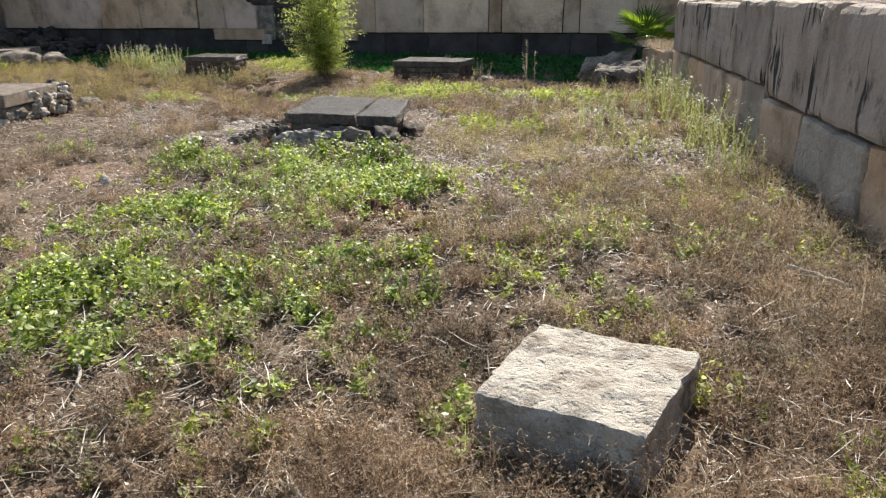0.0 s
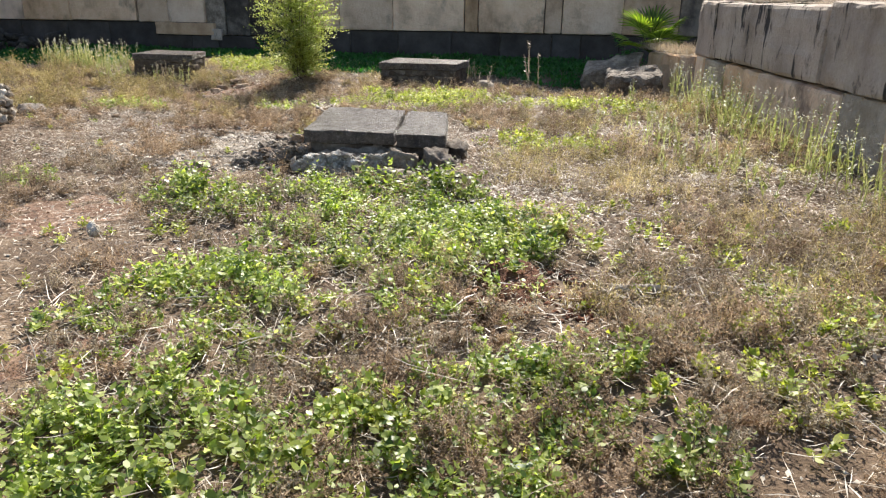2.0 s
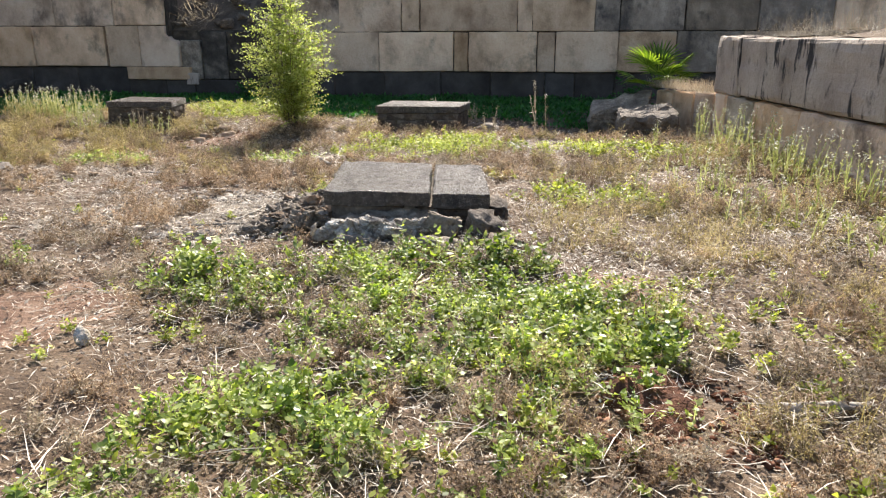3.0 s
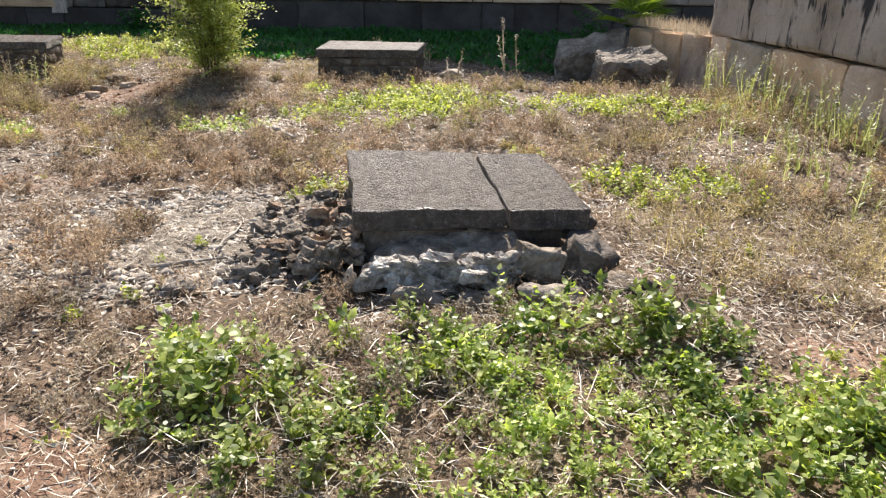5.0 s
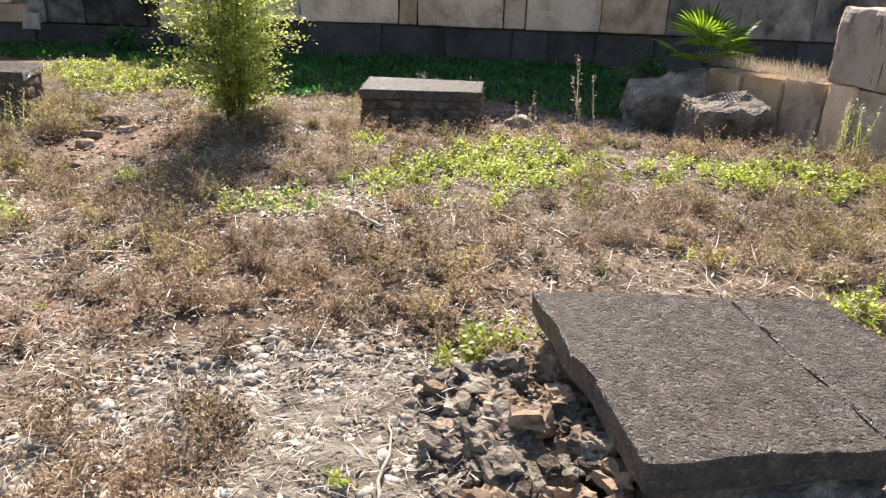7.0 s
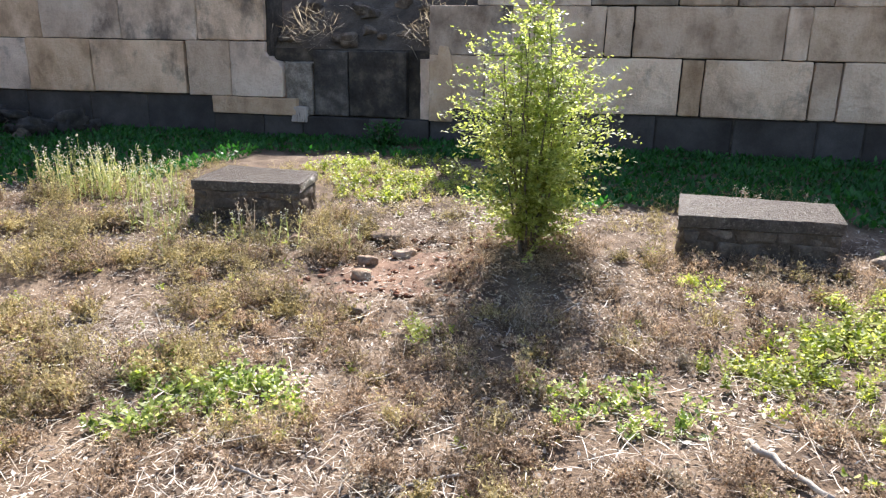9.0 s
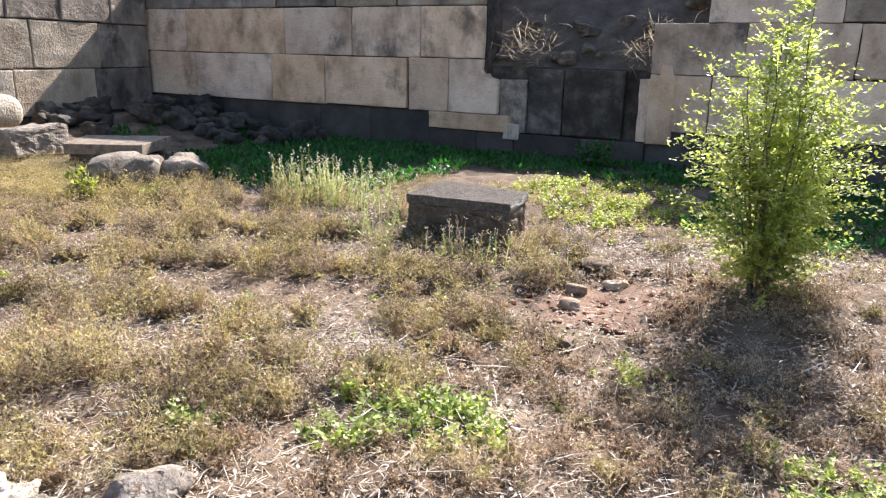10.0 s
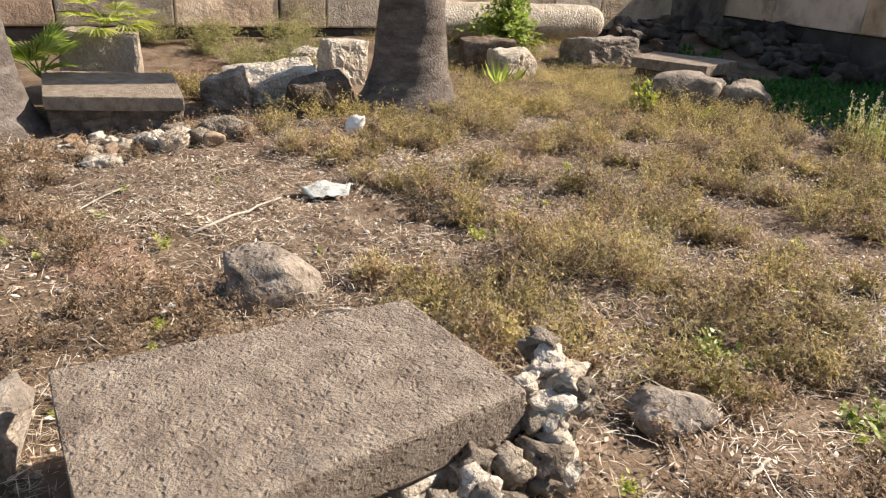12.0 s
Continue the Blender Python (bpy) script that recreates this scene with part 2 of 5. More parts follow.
M_PLASTER = stuff_mat("grey_plaster", [(0.19, 0.15, 0.115), (0.54, 0.47, 0.39), (0.86, 0.80, 0.71)], scale=13, fine=60, vary=0, bump=1.0, bump_dist=0.03, pits=26,
                      stain_glint=(0.12, 0.10, 0.08), stain_glint_scale=7, stain_glint_at=0.57)
M_WHITE = stuff_mat("white_plaster", [(0.60, 0.58, 0.54), (0.76, 0.74, 0.70)], scale=6, fine=40, vary=0.05, bump=0.5)
M_BAG = stuff_mat("crumpled_plastic", [(0.42, 0.42, 0.37), (0.56, 0.55, 0.49)], scale=8, fine=30, vary=0, rough=0.45, bump=0.6)
M_LEAF = leaf_mat("weed_leaf", [(0.075, 0.125, 0.026), (0.205, 0.265, 0.055), (0.35, 0.405, 0.10), (0.53, 0.56, 0.235)], 0.52, 0.42, 0.45)
M_LEAF_Y = leaf_mat("yellow_green_leaf", [(0.12, 0.165, 0.028), (0.28, 0.325, 0.060), (0.41, 0.44, 0.10), (0.55, 0.54, 0.21)], 0.52, 0.46, 0.3)
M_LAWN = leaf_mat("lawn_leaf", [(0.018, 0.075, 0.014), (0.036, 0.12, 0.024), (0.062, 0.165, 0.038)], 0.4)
M_BUSH = leaf_mat("shrub_leaf", [(0.17, 0.205, 0.05), (0.33, 0.37, 0.10), (0.50, 0.51, 0.20)], 0.58)
M_DRY = leaf_mat("dry_weed", [(0.085, 0.056, 0.034), (0.22, 0.154, 0.096), (0.36, 0.262, 0.168), (0.58, 0.46, 0.32)], 0.4, 0.7, 0.2)
M_DRY_OLIVE = leaf_mat("dry_olive_weed", [(0.10, 0.079, 0.034), (0.275, 0.222, 0.095), (0.42, 0.345, 0.155), (0.62, 0.525, 0.295)], 0.4, 0.7, 0.2)
M_DRY_GREY = leaf_mat("grey_dry_weed", [(0.088, 0.070, 0.044), (0.225, 0.182, 0.122), (0.345, 0.285, 0.20), (0.54, 0.465, 0.35)], 0.4, 0.7, 0.2)
M_STRAW = leaf_mat("straw", [(0.16, 0.115, 0.075), (0.46, 0.38, 0.275), (0.76, 0.68, 0.55), (0.32, 0.24, 0.165)], 0.1, 0.5, 0.35)
M_CHIP = leaf_mat("dead_leaf", [(0.07, 0.048, 0.032), (0.19, 0.135, 0.088), (0.29, 0.215, 0.145), (0.20, 0.115, 0.066), (0.34, 0.265, 0.185), (0.66, 0.58, 0.46)], 0.1, 0.6, 0.3)
M_STALK = leaf_mat("pale_stalk", [(0.16, 0.18, 0.06), (0.29, 0.31, 0.115), (0.43, 0.42, 0.21)], 0.4)
M_FLOWER = leaf_mat("pale_flower", [(0.45, 0.42, 0.30), (0.6, 0.58, 0.46)], 0.3)
M_DRYSTALK = leaf_mat("dry_stalk", [(0.26, 0.20, 0.135), (0.40, 0.32, 0.22), (0.50, 0.43, 0.31)], 0.2)
M_FAN = leaf_mat("fan_palm_leaf", [(0.055, 0.09, 0.016), (0.12, 0.18, 0.03), (0.24, 0.30, 0.055)], 0.5, 0.4)
M_FEATHER = leaf_mat("feathery_leaf", [(0.15, 0.145, 0.06), (0.30, 0.285, 0.13), (0.46, 0.43, 0.24)], 0.45)
M_STRAP = leaf_mat("strap_leaf", [(0.15, 0.21, 0.05), (0.26, 0.33, 0.09), (0.38, 0.42, 0.14)], 0.5)

# ---- tools for shapes ----
rng = np.random.default_rng(7)


def gz(x, y):
    """Height of the ground, numbers or arrays."""
    x, y = np.asarray(x, float), np.asarray(y, float)
    z = 0.018 * np.sin(1.3 * x + 0.7 * y) + 0.014 * np.sin(2.9 * x - 2.1 * y + 1) + 0.009 * np.sin(5.3 * x + 4.7 * y) + 0.006 * np.sin(9.1 * y - 7.7 * x)
    z = z * np.clip((60 - np.abs(x) - np.abs(y)) / 30, 0, 1)
    s = np.clip((-17.2 - x) / 2.2, 0, 1)
    z = z + 0.24 * s * s * (3 - 2 * s)
    c = np.clip(1 - np.hypot(x + 19.3, y - 18.8) / 3.2, 0, 1)
    z = z + 0.35 * c * c
    m = np.clip(1 - np.hypot((x + 8.3) / 1.3, (y - 7.9) / 1.3), 0, 1)
    dip = np.clip(1 - np.hypot((x + 8.0) / 5.0, (y - 12.8) / 3.6), 0, 1)
    foot = np.clip(1 - np.hypot((x + 6.48) / 1.25, (y - 13.9) / 1.1), 0, 1)
    low = np.clip(1 - np.hypot((x + 1.0) / 2.6, (y - 15.2) / 2.6), 0, 1)
    return z + 0.14 * m - 0.27 * low * low * (3 - 2 * low) - 0.13 * dip * dip * (3 - 2 * dip) + 0.19 * foot * foot * (3 - 2 * foot)


def G(x, y):
    return float(gz(x, y))


def link_mesh(name, bm, mat, parent=None, label="", smooth=False):
    me = bpy.data.meshes.new(name)
    bm.to_mesh(me)
    bm.free()
    if smooth:
        me.polygons.foreach_set("use_smooth", [True] * len(me.polygons))
    me.materials.append(mat)
    ob = new(name, me)
    ob.parent = parent
    if label:
        tagged(ob, label)
    return ob


def part(name, bm, mat, parent, label="", smooth=False):
    return link_mesh(name, bm, mat, parent, label, smooth)


def arrays(name, verts, faces, mat):
    """One mesh out of arrays: verts n x 3, faces m x k."""
    verts, faces = np.asarray(verts, np.float32), np.asarray(faces, np.int32)
    me = bpy.data.meshes.new(name)
    m, k = faces.shape
    me.vertices.add(len(verts))
    me.vertices.foreach_set("co", verts.ravel())
    me.loops.add(m * k)
    me.loops.foreach_set("vertex_index", faces.ravel())
    me.polygons.add(m)
    me.polygons.foreach_set("loop_start", np.arange(0, m * k, k, dtype=np.int32))
    me.update(calc_edges=True)
    me.materials.append(mat)
    return new(name, me)


def box_bm(x0, x1, y0, y1, z0, z1, bevel=0.02, jitter=0.0, cuts=0, rough=0.0, seed=0):
    """A cut stone: bevelled, with uneven corners and a slightly rough face."""
    bm = bmesh.new()
    bmesh.ops.create_cube(bm, size=1)
    r = random.Random(seed)
    for v in bm.verts:
        v.co = Vector(((x0 + x1) / 2 + v.co.x * (x1 - x0), (y0 + y1) / 2 + v.co.y * (y1 - y0), (z0 + z1) / 2 + v.co.z * (z1 - z0)))
        v.co += Vector((r.uniform(-jitter, jitter), r.uniform(-jitter, jitter), r.uniform(-jitter, jitter)))
    if bevel:
        bmesh.ops.bevel(bm, geom=bm.edges[:], offset=bevel, segments=1 if not cuts else 2, affect="EDGES", profile=0.6)
    if cuts:
        bmesh.ops.subdivide_edges(bm, edges=[e for e in bm.edges if e.calc_length() > 0.12], cuts=cuts, use_grid_fill=True)
        off = Vector((seed * 1.7, seed * 0.9, 0))
        for v in bm.verts:
            d = noise.noise_vector((v.co + off) * 5) * rough + noise.noise_vector((v.co + off) * 13.7) * rough * 0.5
            if cuts > 9:
                d += noise.noise_vector((v.co + off) * 37) * rough * 0.4 - Vector((0, 0, rough * 1.6 * max(0, noise.noise((v.co + off) * 4.3))))
            v.co += d
    return bm


def rock_bm(c, size, seed=0, rough=0.28, sub=3, flat=0.0, turn=0.0, chips=11):
    """A worn boulder: broad facets, then grain. flat: how far its top is cut off."""
    bm = bmesh.new()
    bmesh.ops.create_icosphere(bm, subdivisions=sub, radius=0.5)
    off = Vector((seed * 3.13, seed * 1.71, seed * 0.77))
    rot = Matrix.Rotation(turn, 3, "Z")
    rr_ = random.Random(seed * 7 + 1)
    planes = []
    for _ in range(chips):
        w = Vector((rr_.gauss(0, 1), rr_.gauss(0, 1), rr_.gauss(0, 1))).normalized()
        planes.append((w, rr_.uniform(0.30, 0.43)))
    for v in bm.verts:
        p = v.co.copy()
        q = Vector([math.copysign(abs(a * 2) ** 0.7 / 2, a) for a in p])
        k = 1 + rough * noise.noise(p * 2.6 + off) + rough * 0.55 * noise.noise(p * 6 + off) - rough * 0.5 * abs(noise.noise(p * 11 + off)) + rough * 0.25 * noise.noise(p * 22 + off)
        for w, far in planes:
            over = q.dot(w) - far
            if over > 0:
                q -= w * over * 0.88
        q = q * k
        if flat and q.z > 0.5 * (1 - flat):
            q.z = 0.5 * (1 - flat) + (q.z - 0.5 * (1 - flat)) * 0.15
        q = Vector((q.x * size[0], q.y * size[1], q.z * size[2]))
        v.co = rot @ q + Vector(c)
    return bm


def rock(name, x, y, size, mat, label, seed=0, sink=0.25, z=None, category="rock", group="", **kw):
    zz = (G(x, y) if z is None else z) + size[2] * (0.5 - sink)
    return tagged(link_mesh(name, rock_bm((x, y, zz), size, seed, **kw), mat, None, "", True), label, category, group)


def quads(p, d, s, length, width, bend=0.0):
    """Strips: base p, unit way d, unit side s; arrays. A strip is a kinked leaf of two quads."""
    n = len(p)
    L, W = np.asarray(length).reshape(-1, 1), np.asarray(width).reshape(-1, 1)
    up = np.cross(s, d)
    mid = p + d * L * 0.5 + up * (np.asarray(bend).reshape(-1, 1) * L)
    tip = p + d * L
    v = np.stack([p, mid - s * W, tip, mid + s * W], 1).reshape(-1, 3)
    i = np.arange(n)[:, None] * 4
    f = np.concatenate([i + [0, 1, 3], i + [1, 2, 3]], 0)
    return v, f


def tris(p, d, s, length, width):
    """Thin needles: one triangle each."""
    n = len(p)
    L, W = np.asarray(length).reshape(-1, 1), np.asarray(width).reshape(-1, 1)
    v = np.stack([p - s * W, p + s * W, p + d * L], 1).reshape(-1, 3)
    return v, np.arange(n)[:, None] * 3 + np.array([[0, 1, 2]])


def unit(a):
    return a / np.maximum(np.linalg.norm(a, axis=1, keepdims=True), 1e-9)


def ways(n, low, high, r=None):
    """n random unit ways, with a rise between the two angles (degrees), and sides at right angles."""
    r = r or rng
    az, el = r.uniform(0, 2 * np.pi, n), np.radians(r.uniform(low, high, n))
    d = np.stack([np.cos(az) * np.cos(el), np.sin(az) * np.cos(el), np.sin(el)], 1)
    s = np.stack([-np.sin(az), np.cos(az), np.zeros(n)], 1)
    tilt = r.uniform(-0.6, 0.6, (n, 1))
    s = unit(s + np.cross(s, d) * tilt)
    return d, s


class Heap:
    """Gathers strips into one mesh."""
    def __init__(self):
        self.v, self.f, self.n = [], [], 0

    def add(self, v, f):
        self.v.append(v)
        self.f.append(f + self.n)
        self.n += len(v)

    def make(self, name, mat, parent=None):
        ob = arrays(name, np.concatenate(self.v), np.concatenate(self.f), mat)
        ob.parent = parent
        return ob


def tube_bm(points, radii, seg=6):
    """A bent rod through points."""
    bm = bmesh.new()
    rings = []
    for i, (p, r) in enumerate(zip(points, radii)):
        p = Vector(p)
        a = Vector(points[max(0, i - 1)])
        b = Vector(points[min(len(points) - 1, i + 1)])
        q = (b - a).to_track_quat("Z", "Y")
        rings.append([bm.verts.new(p + q @ Vector((math.cos(k * 2 * math.pi / seg) * r, math.sin(k * 2 * math.pi / seg) * r, 0))) for k in range(seg)])
    for a, b in zip(rings, rings[1:]):
        for k in range(seg):
            bm.faces.new((a[k], a[(k + 1) % seg], b[(k + 1) % seg], b[k]))
    bm.faces.new(rings[0][::-1])
    bm.faces.new(rings[-1])
    return bm


def empty(name, x, y, z):
    ob = new(name)
    ob.location = (x, y, z)
    ob.empty_display_size = 0.1
    bpy.context.view_layer.update()
    return ob


def under(ob, thing):
    """Hang a mesh with world coordinates under a thing."""
    ob.parent = thing
    ob.matrix_parent_inverse = Matrix.Translation(thing.location).inverted()
    return ob


# ---- ground ----
def lines(a, b, step):
    fine = np.arange(a, b + step / 2, step)
    far = np.array([0.6, 1.5, 3, 6, 12, 25, 50, 100, 200, 400])
    return np.concatenate([(a - far)[::-1], fine, b + far])


gx, gy = lines(-22.5, 3.5, 0.13), lines(-2.5, 21.0, 0.13)
XX, YY = np.meshgrid(gx, gy)
ZZ = gz(XX, YY)
inner = (np.abs(XX) < 60) & (np.abs(YY) < 60)
ZZ = ZZ + np.where(inner, rng.normal(0, 0.007, XX.shape), 0)
nx, ny = len(gx), len(gy)
idx = np.arange(nx * ny).reshape(ny, nx)
ground = arrays("ground", np.stack([XX, YY, ZZ], -1).reshape(-1, 3),
                np.stack([idx[:-1, :-1], idx[:-1, 1:], idx[1:, 1:], idx[1:, :-1]], -1).reshape(-1, 4), M_GROUND)
tagged(ground, "dry brown soil ground with scattered litter and weeds", "ground", kind="structure")


def patch(name, x, y, a, b, mat, label, lift=0.03, turn=0.0, seed=0, n=26, uneven=0.01):
    """An irregular low sheet of soil or mortar over the ground, with a feathered edge that dips under it."""
    bm = bmesh.new()
    rings = 9
    grid = []
    c, s = math.cos(turn), math.sin(turn)
    for j in range(rings + 1):
        f = j / rings
        row = []
        for k in range(n):
            w = 2 * math.pi * k / n
            e = 1 + 0.28 * noise.noise(Vector((math.cos(w) * 1.6 + seed * 5, math.sin(w) * 1.6, seed)))
            px, py = a * e * f * math.cos(w), b * e * f * math.sin(w)
            X, Y = x + c * px - s * py, y + s * px + c * py
            z = G(X, Y) + lift * (1 - f ** 3) * 1.0 - 0.02 * f ** 6 + uneven * noise.noise(Vector((X * 6, Y * 6, seed)))
            row.append(bm.verts.new((X, Y, z)))
        grid.append(row)
    for r0, r1 in zip(grid, grid[1:]):
        for k in range(n):
            q = (r0[k], r0[(k + 1) % n], r1[(k + 1) % n], r1[k])
            bm.faces.new(q)
    bmesh.ops.remove_doubles(bm, verts=bm.verts[:], dist=1e-5)
    return tagged(link_mesh(name, bm, mat, None, "", True), label, "soil" if "soil" in name else "mortar floor", kind="structure")


# ---- walls ----
WY = 20.52          # face of the back wall


def wall_block(parent, face, along0, along1, z0, z1, depth, mat, seed, gap=0.008, frame_=None, cuts=0, rough=0.0, bevel=0.022, name="block"):
    """One ashlar. frame_ maps (along, depth, z) to the world; depth grows into the wall."""
    bm = box_bm(along0 + gap, along1 - gap, face, face + depth, z0 + gap * 0.8, z1 - gap * 0.8, bevel, 0.006, cuts, rough, seed)
    if frame_ is not None:
        bm.transform(frame_)
    return part(name, bm, mat, parent)


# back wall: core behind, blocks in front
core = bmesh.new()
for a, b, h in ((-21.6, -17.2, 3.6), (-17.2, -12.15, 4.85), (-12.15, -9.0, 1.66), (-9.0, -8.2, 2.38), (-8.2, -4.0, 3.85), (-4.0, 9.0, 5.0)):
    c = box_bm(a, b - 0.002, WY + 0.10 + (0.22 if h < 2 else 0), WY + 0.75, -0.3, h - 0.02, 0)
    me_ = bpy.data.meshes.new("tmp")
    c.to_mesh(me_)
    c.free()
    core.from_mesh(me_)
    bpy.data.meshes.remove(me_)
wall_back = tagged(link_mesh("wall_back", core, M_STAIN_SHADE), "tall ancient retaining wall of large cut limestone blocks on a dark plinth", "wall", kind="structure")


def course(joints, z0, z1, mats, seed, face=WY, depth=0.30):
    for i, (a, b) in enumerate(zip(joints, joints[1:])):
        r = random.Random(seed * 100 + i)
        m = mats[r.randrange(len(mats))]
        wall_block(wall_back, face + r.uniform(-0.012, 0.012), a, b, z0 + r.uniform(-0.006, 0.006), z1, depth, m, seed * 31 + i,
                   gap=r.choice((0.003, 0.005, 0.007, 0.016)), cuts=0 if m is M_PLINTH else 7, rough=0.011, bevel=r.uniform(0.012, 0.035))


GM = (M_GRIME, M_WEATHER, M_GRIME)
LM = (M_WEATHER, M_WEATHER, M_WEATHER, M_LIME)
course((-21.45, -20.3, -18.9, -17.6, -16.1, -14.8, -13.34), -0.3, 0.73, (M_PLINTH,), 1, WY + 0.07)
course((-13.34, -12.3, -11.5, -10.2, -9.05), -0.3, 0.41, (M_PLINTH,), 2, WY + 0.03)
course((-9.05, -7.8, -6.5, -5.1, -3.85, -2.55, -1.85, -0.9, 0.3, 1.8, 3.2, 5, 7, 9), -0.3, 0.645, (M_PLINTH,), 3, WY + 0.07)
course((-13.34, -11.6), 0.42, 0.735, (M_LIME,), 4, WY - 0.02)
course((-21.45, -19.77, -17.4, -15.92, -13.86), 0.74, 1.755, (M_LIME,), 5)
course((-13.83, -12.92), 0.74, 1.755, (M_LIME,), 18)


def prism_block(outline, y0, y1, mat):
    """A block with a broken outline, (x, z) round its face."""
    bm = bmesh.new()
    a = [bm.verts.new((x, y0, z)) for x, z in outline]
    b = [bm.verts.new((x, y1, z)) for x, z in outline]
    bm.faces.new(a)
    bm.faces.new(b[::-1])
    for i in range(len(a)):
        bm.faces.new((a[i], b[i], b[(i + 1) % len(a)], a[(i + 1) % len(a)]))
    bmesh.ops.recalc_face_normals(bm, faces=bm.faces[:])
    bmesh.ops.bevel(bm, geom=bm.edges[:], offset=0.014, segments=1, affect="EDGES")
    return part("block", bm, mat, wall_back)


prism_block([(-12.91, 0.745), (-11.88, 0.745), (-11.86, 1.28), (-11.95, 1.39), (-12.10, 1.42), (-12.20, 1.56), (-12.19, 1.75), (-12.91, 1.75)], WY, WY + 0.3, M_LIME)
prism_block([(-9.04, 0.42), (-8.62, 0.42), (-8.62, 1.45), (-8.70, 1.72), (-8.86, 1.74), (-8.90, 1.5), (-9.04, 1.46)], WY - 0.03, WY + 0.08, M_LIME)
prism_block([(-11.72, 0.30), (-11.40, 0.30), (-11.40, 0.58), (-11.66, 0.60)], WY - 0.02, WY + 0.12, M_STREAK)
course((-21.45, -20.0, -16.98, -15.2, -13.55, -12.18), 1.76, 2.72, LM, 6)
course((-21.45, -19.6, -18.2, -17.2), 2.725, 3.6, GM, 7)
course((-17.2, -15.6, -14.1, -12.18), 2.725, 3.72, GM, 8)
course((-17.2, -16.2, -14.6, -13.2, -12.18), 3.725, 4.85, GM, 9)
course((-9.05, -8.05, -6.62, -4.77, -4.40, -2.76, -2.32, -0.87), 0.655, 1.585, (M_LIME,), 10)
course((-0.87, 0.45, 1.9, 3.4, 5, 7, 9), 0.655, 1.585, GM, 20)
course((-9.05, -7.6, -6.04, -5.58, -3.24, -2.88, -1.44), 1.59, 2.41, (M_WEATHER, M_LIME, M_WEATHER), 11)
course((-1.44, -0.87, 0.6, 2.2, 3.8, 5.4, 7.2, 9), 1.59, 2.41, (M_GRIME, M_WEATHER), 19)
course((-8.2, -6.3, -4.9, -4.0), 2.415, 3.85, GM, 12)
course((-4.0, -2.6, -1.2, 0.3, 1.7, 3.3, 5.1, 7, 9), 2.415, 3.4, GM, 13)
course((-4.0, -2.9, -1.6, -0.1, 1.4, 3.0, 4.6, 6.8, 9), 3.405, 5.0, GM, 14)
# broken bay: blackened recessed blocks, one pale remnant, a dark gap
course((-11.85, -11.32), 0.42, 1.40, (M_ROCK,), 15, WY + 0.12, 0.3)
course((-11.32, -10.62, -9.50), 0.42, 1.62, (M_STAIN_SHADE,), 16, WY + 0.16, 0.3)
course((-9.24, -9.06), 0.42, 1.5, (M_LIME,), 17, WY + 0.1, 0.3)

# left wall, turned a little towards the sun
LWT = math.atan(0.16)
LEFT = Matrix.Translation((-21.25, 20.5, 0)) @ Matrix(((math.sin(LWT), -math.cos(LWT), 0, 0), (-math.cos(LWT), -math.sin(LWT), 0, 0), (0, 0, 1, 0), (0, 0, 0, 1)))
lc = box_bm(-0.3, 26, 0.10, 0.75, -0.3, 3.25, 0)
lc.transform(LEFT)
wall_left = tagged(link_mesh("wall_left", lc, M_ROCK_DARK), "sunlit rough-faced limestone block wall", "wall", kind="structure")


def lcourse(joints, z0, z1, mats, seed, face=0.0, rough=0.013, cuts=6):
    for i, (a, b) in enumerate(zip(joints, joints[1:])):
        r = random.Random(seed * 77 + i)
        wall_block(wall_left, face + r.uniform(-0.02, 0.015), 20.5 - a, 20.5 - b, z0, z1, 0.3, M_GRIME if i == 0 and z0 > 0.4 else mats[r.randrange(len(mats))], seed * 13 + i,
                   gap=0.009, frame_=LEFT, cuts=cuts, rough=rough, bevel=0.03)


LR = (M_LIME_ROUGH, M_LIME_ROUGH, M_LIME_ROUGH, M_WEATHER)
lcourse((20.45, 18.6, 16.9, 15.2, 13.6, 12.2, 10.9, 9.3, 7.9, 6.4, 5, 3, 1, -2, -5.4), -0.3, 0.40, (M_PLINTH,), 1, 0.06, 0.012, 2)
lcourse((20.45, 18.7, 16.6, 15.35, 15.0, 13.95, 12.8, 11.55, 10.36, 9.52, 7.8, 6.1, 4.4, 2.6, 0.6, -1.8, -5.4), 0.405, 1.35, LR, 2)
lcourse((20.45, 18.9, 17.1, 15.95, 15.6, 14.85, 14.4, 12.95, 11.6, 10.95, 10.05, 8.6, 7.1, 5.4, 3.6, 1.4, -1.0, -5.4), 1.355, 2.33, LR, 3)
lcourse((20.45, 19.3, 17.9, 16.6, 15.2, 14.0, 12.4, 10.8, 9.4, 7.4, 5.2, 3.0, 0, -5.4), 2.335, 3.28, (M_GRIME, M_WEATHER, M_GRIME), 4)

# right wall: lower course reaches further back than the upper
RT = math.atan(0.95 / 6.4)
RIGHT = Matrix.Translation((0.13, 13.45, 0)) @ Matrix(((math.sin(RT), math.cos(RT), 0, 0), (-math.cos(RT), math.sin(RT), 0, 0), (0, 0, 1, 0), (0, 0, 0, 1)))
rc = box_bm(-0.3, 21, 0.12, 0.6, -0.3, 1.38, 0)
rc2 = box_bm(-0.6, -0.3, 0.12, 0.6, -0.3, 1.38, 0)
tmp = bpy.data.meshes.new("tmp")
rc2.to_mesh(tmp)
rc2.free()
rc.from_mesh(tmp)
bpy.data.meshes.remove(tmp)
rc.transform(RIGHT)
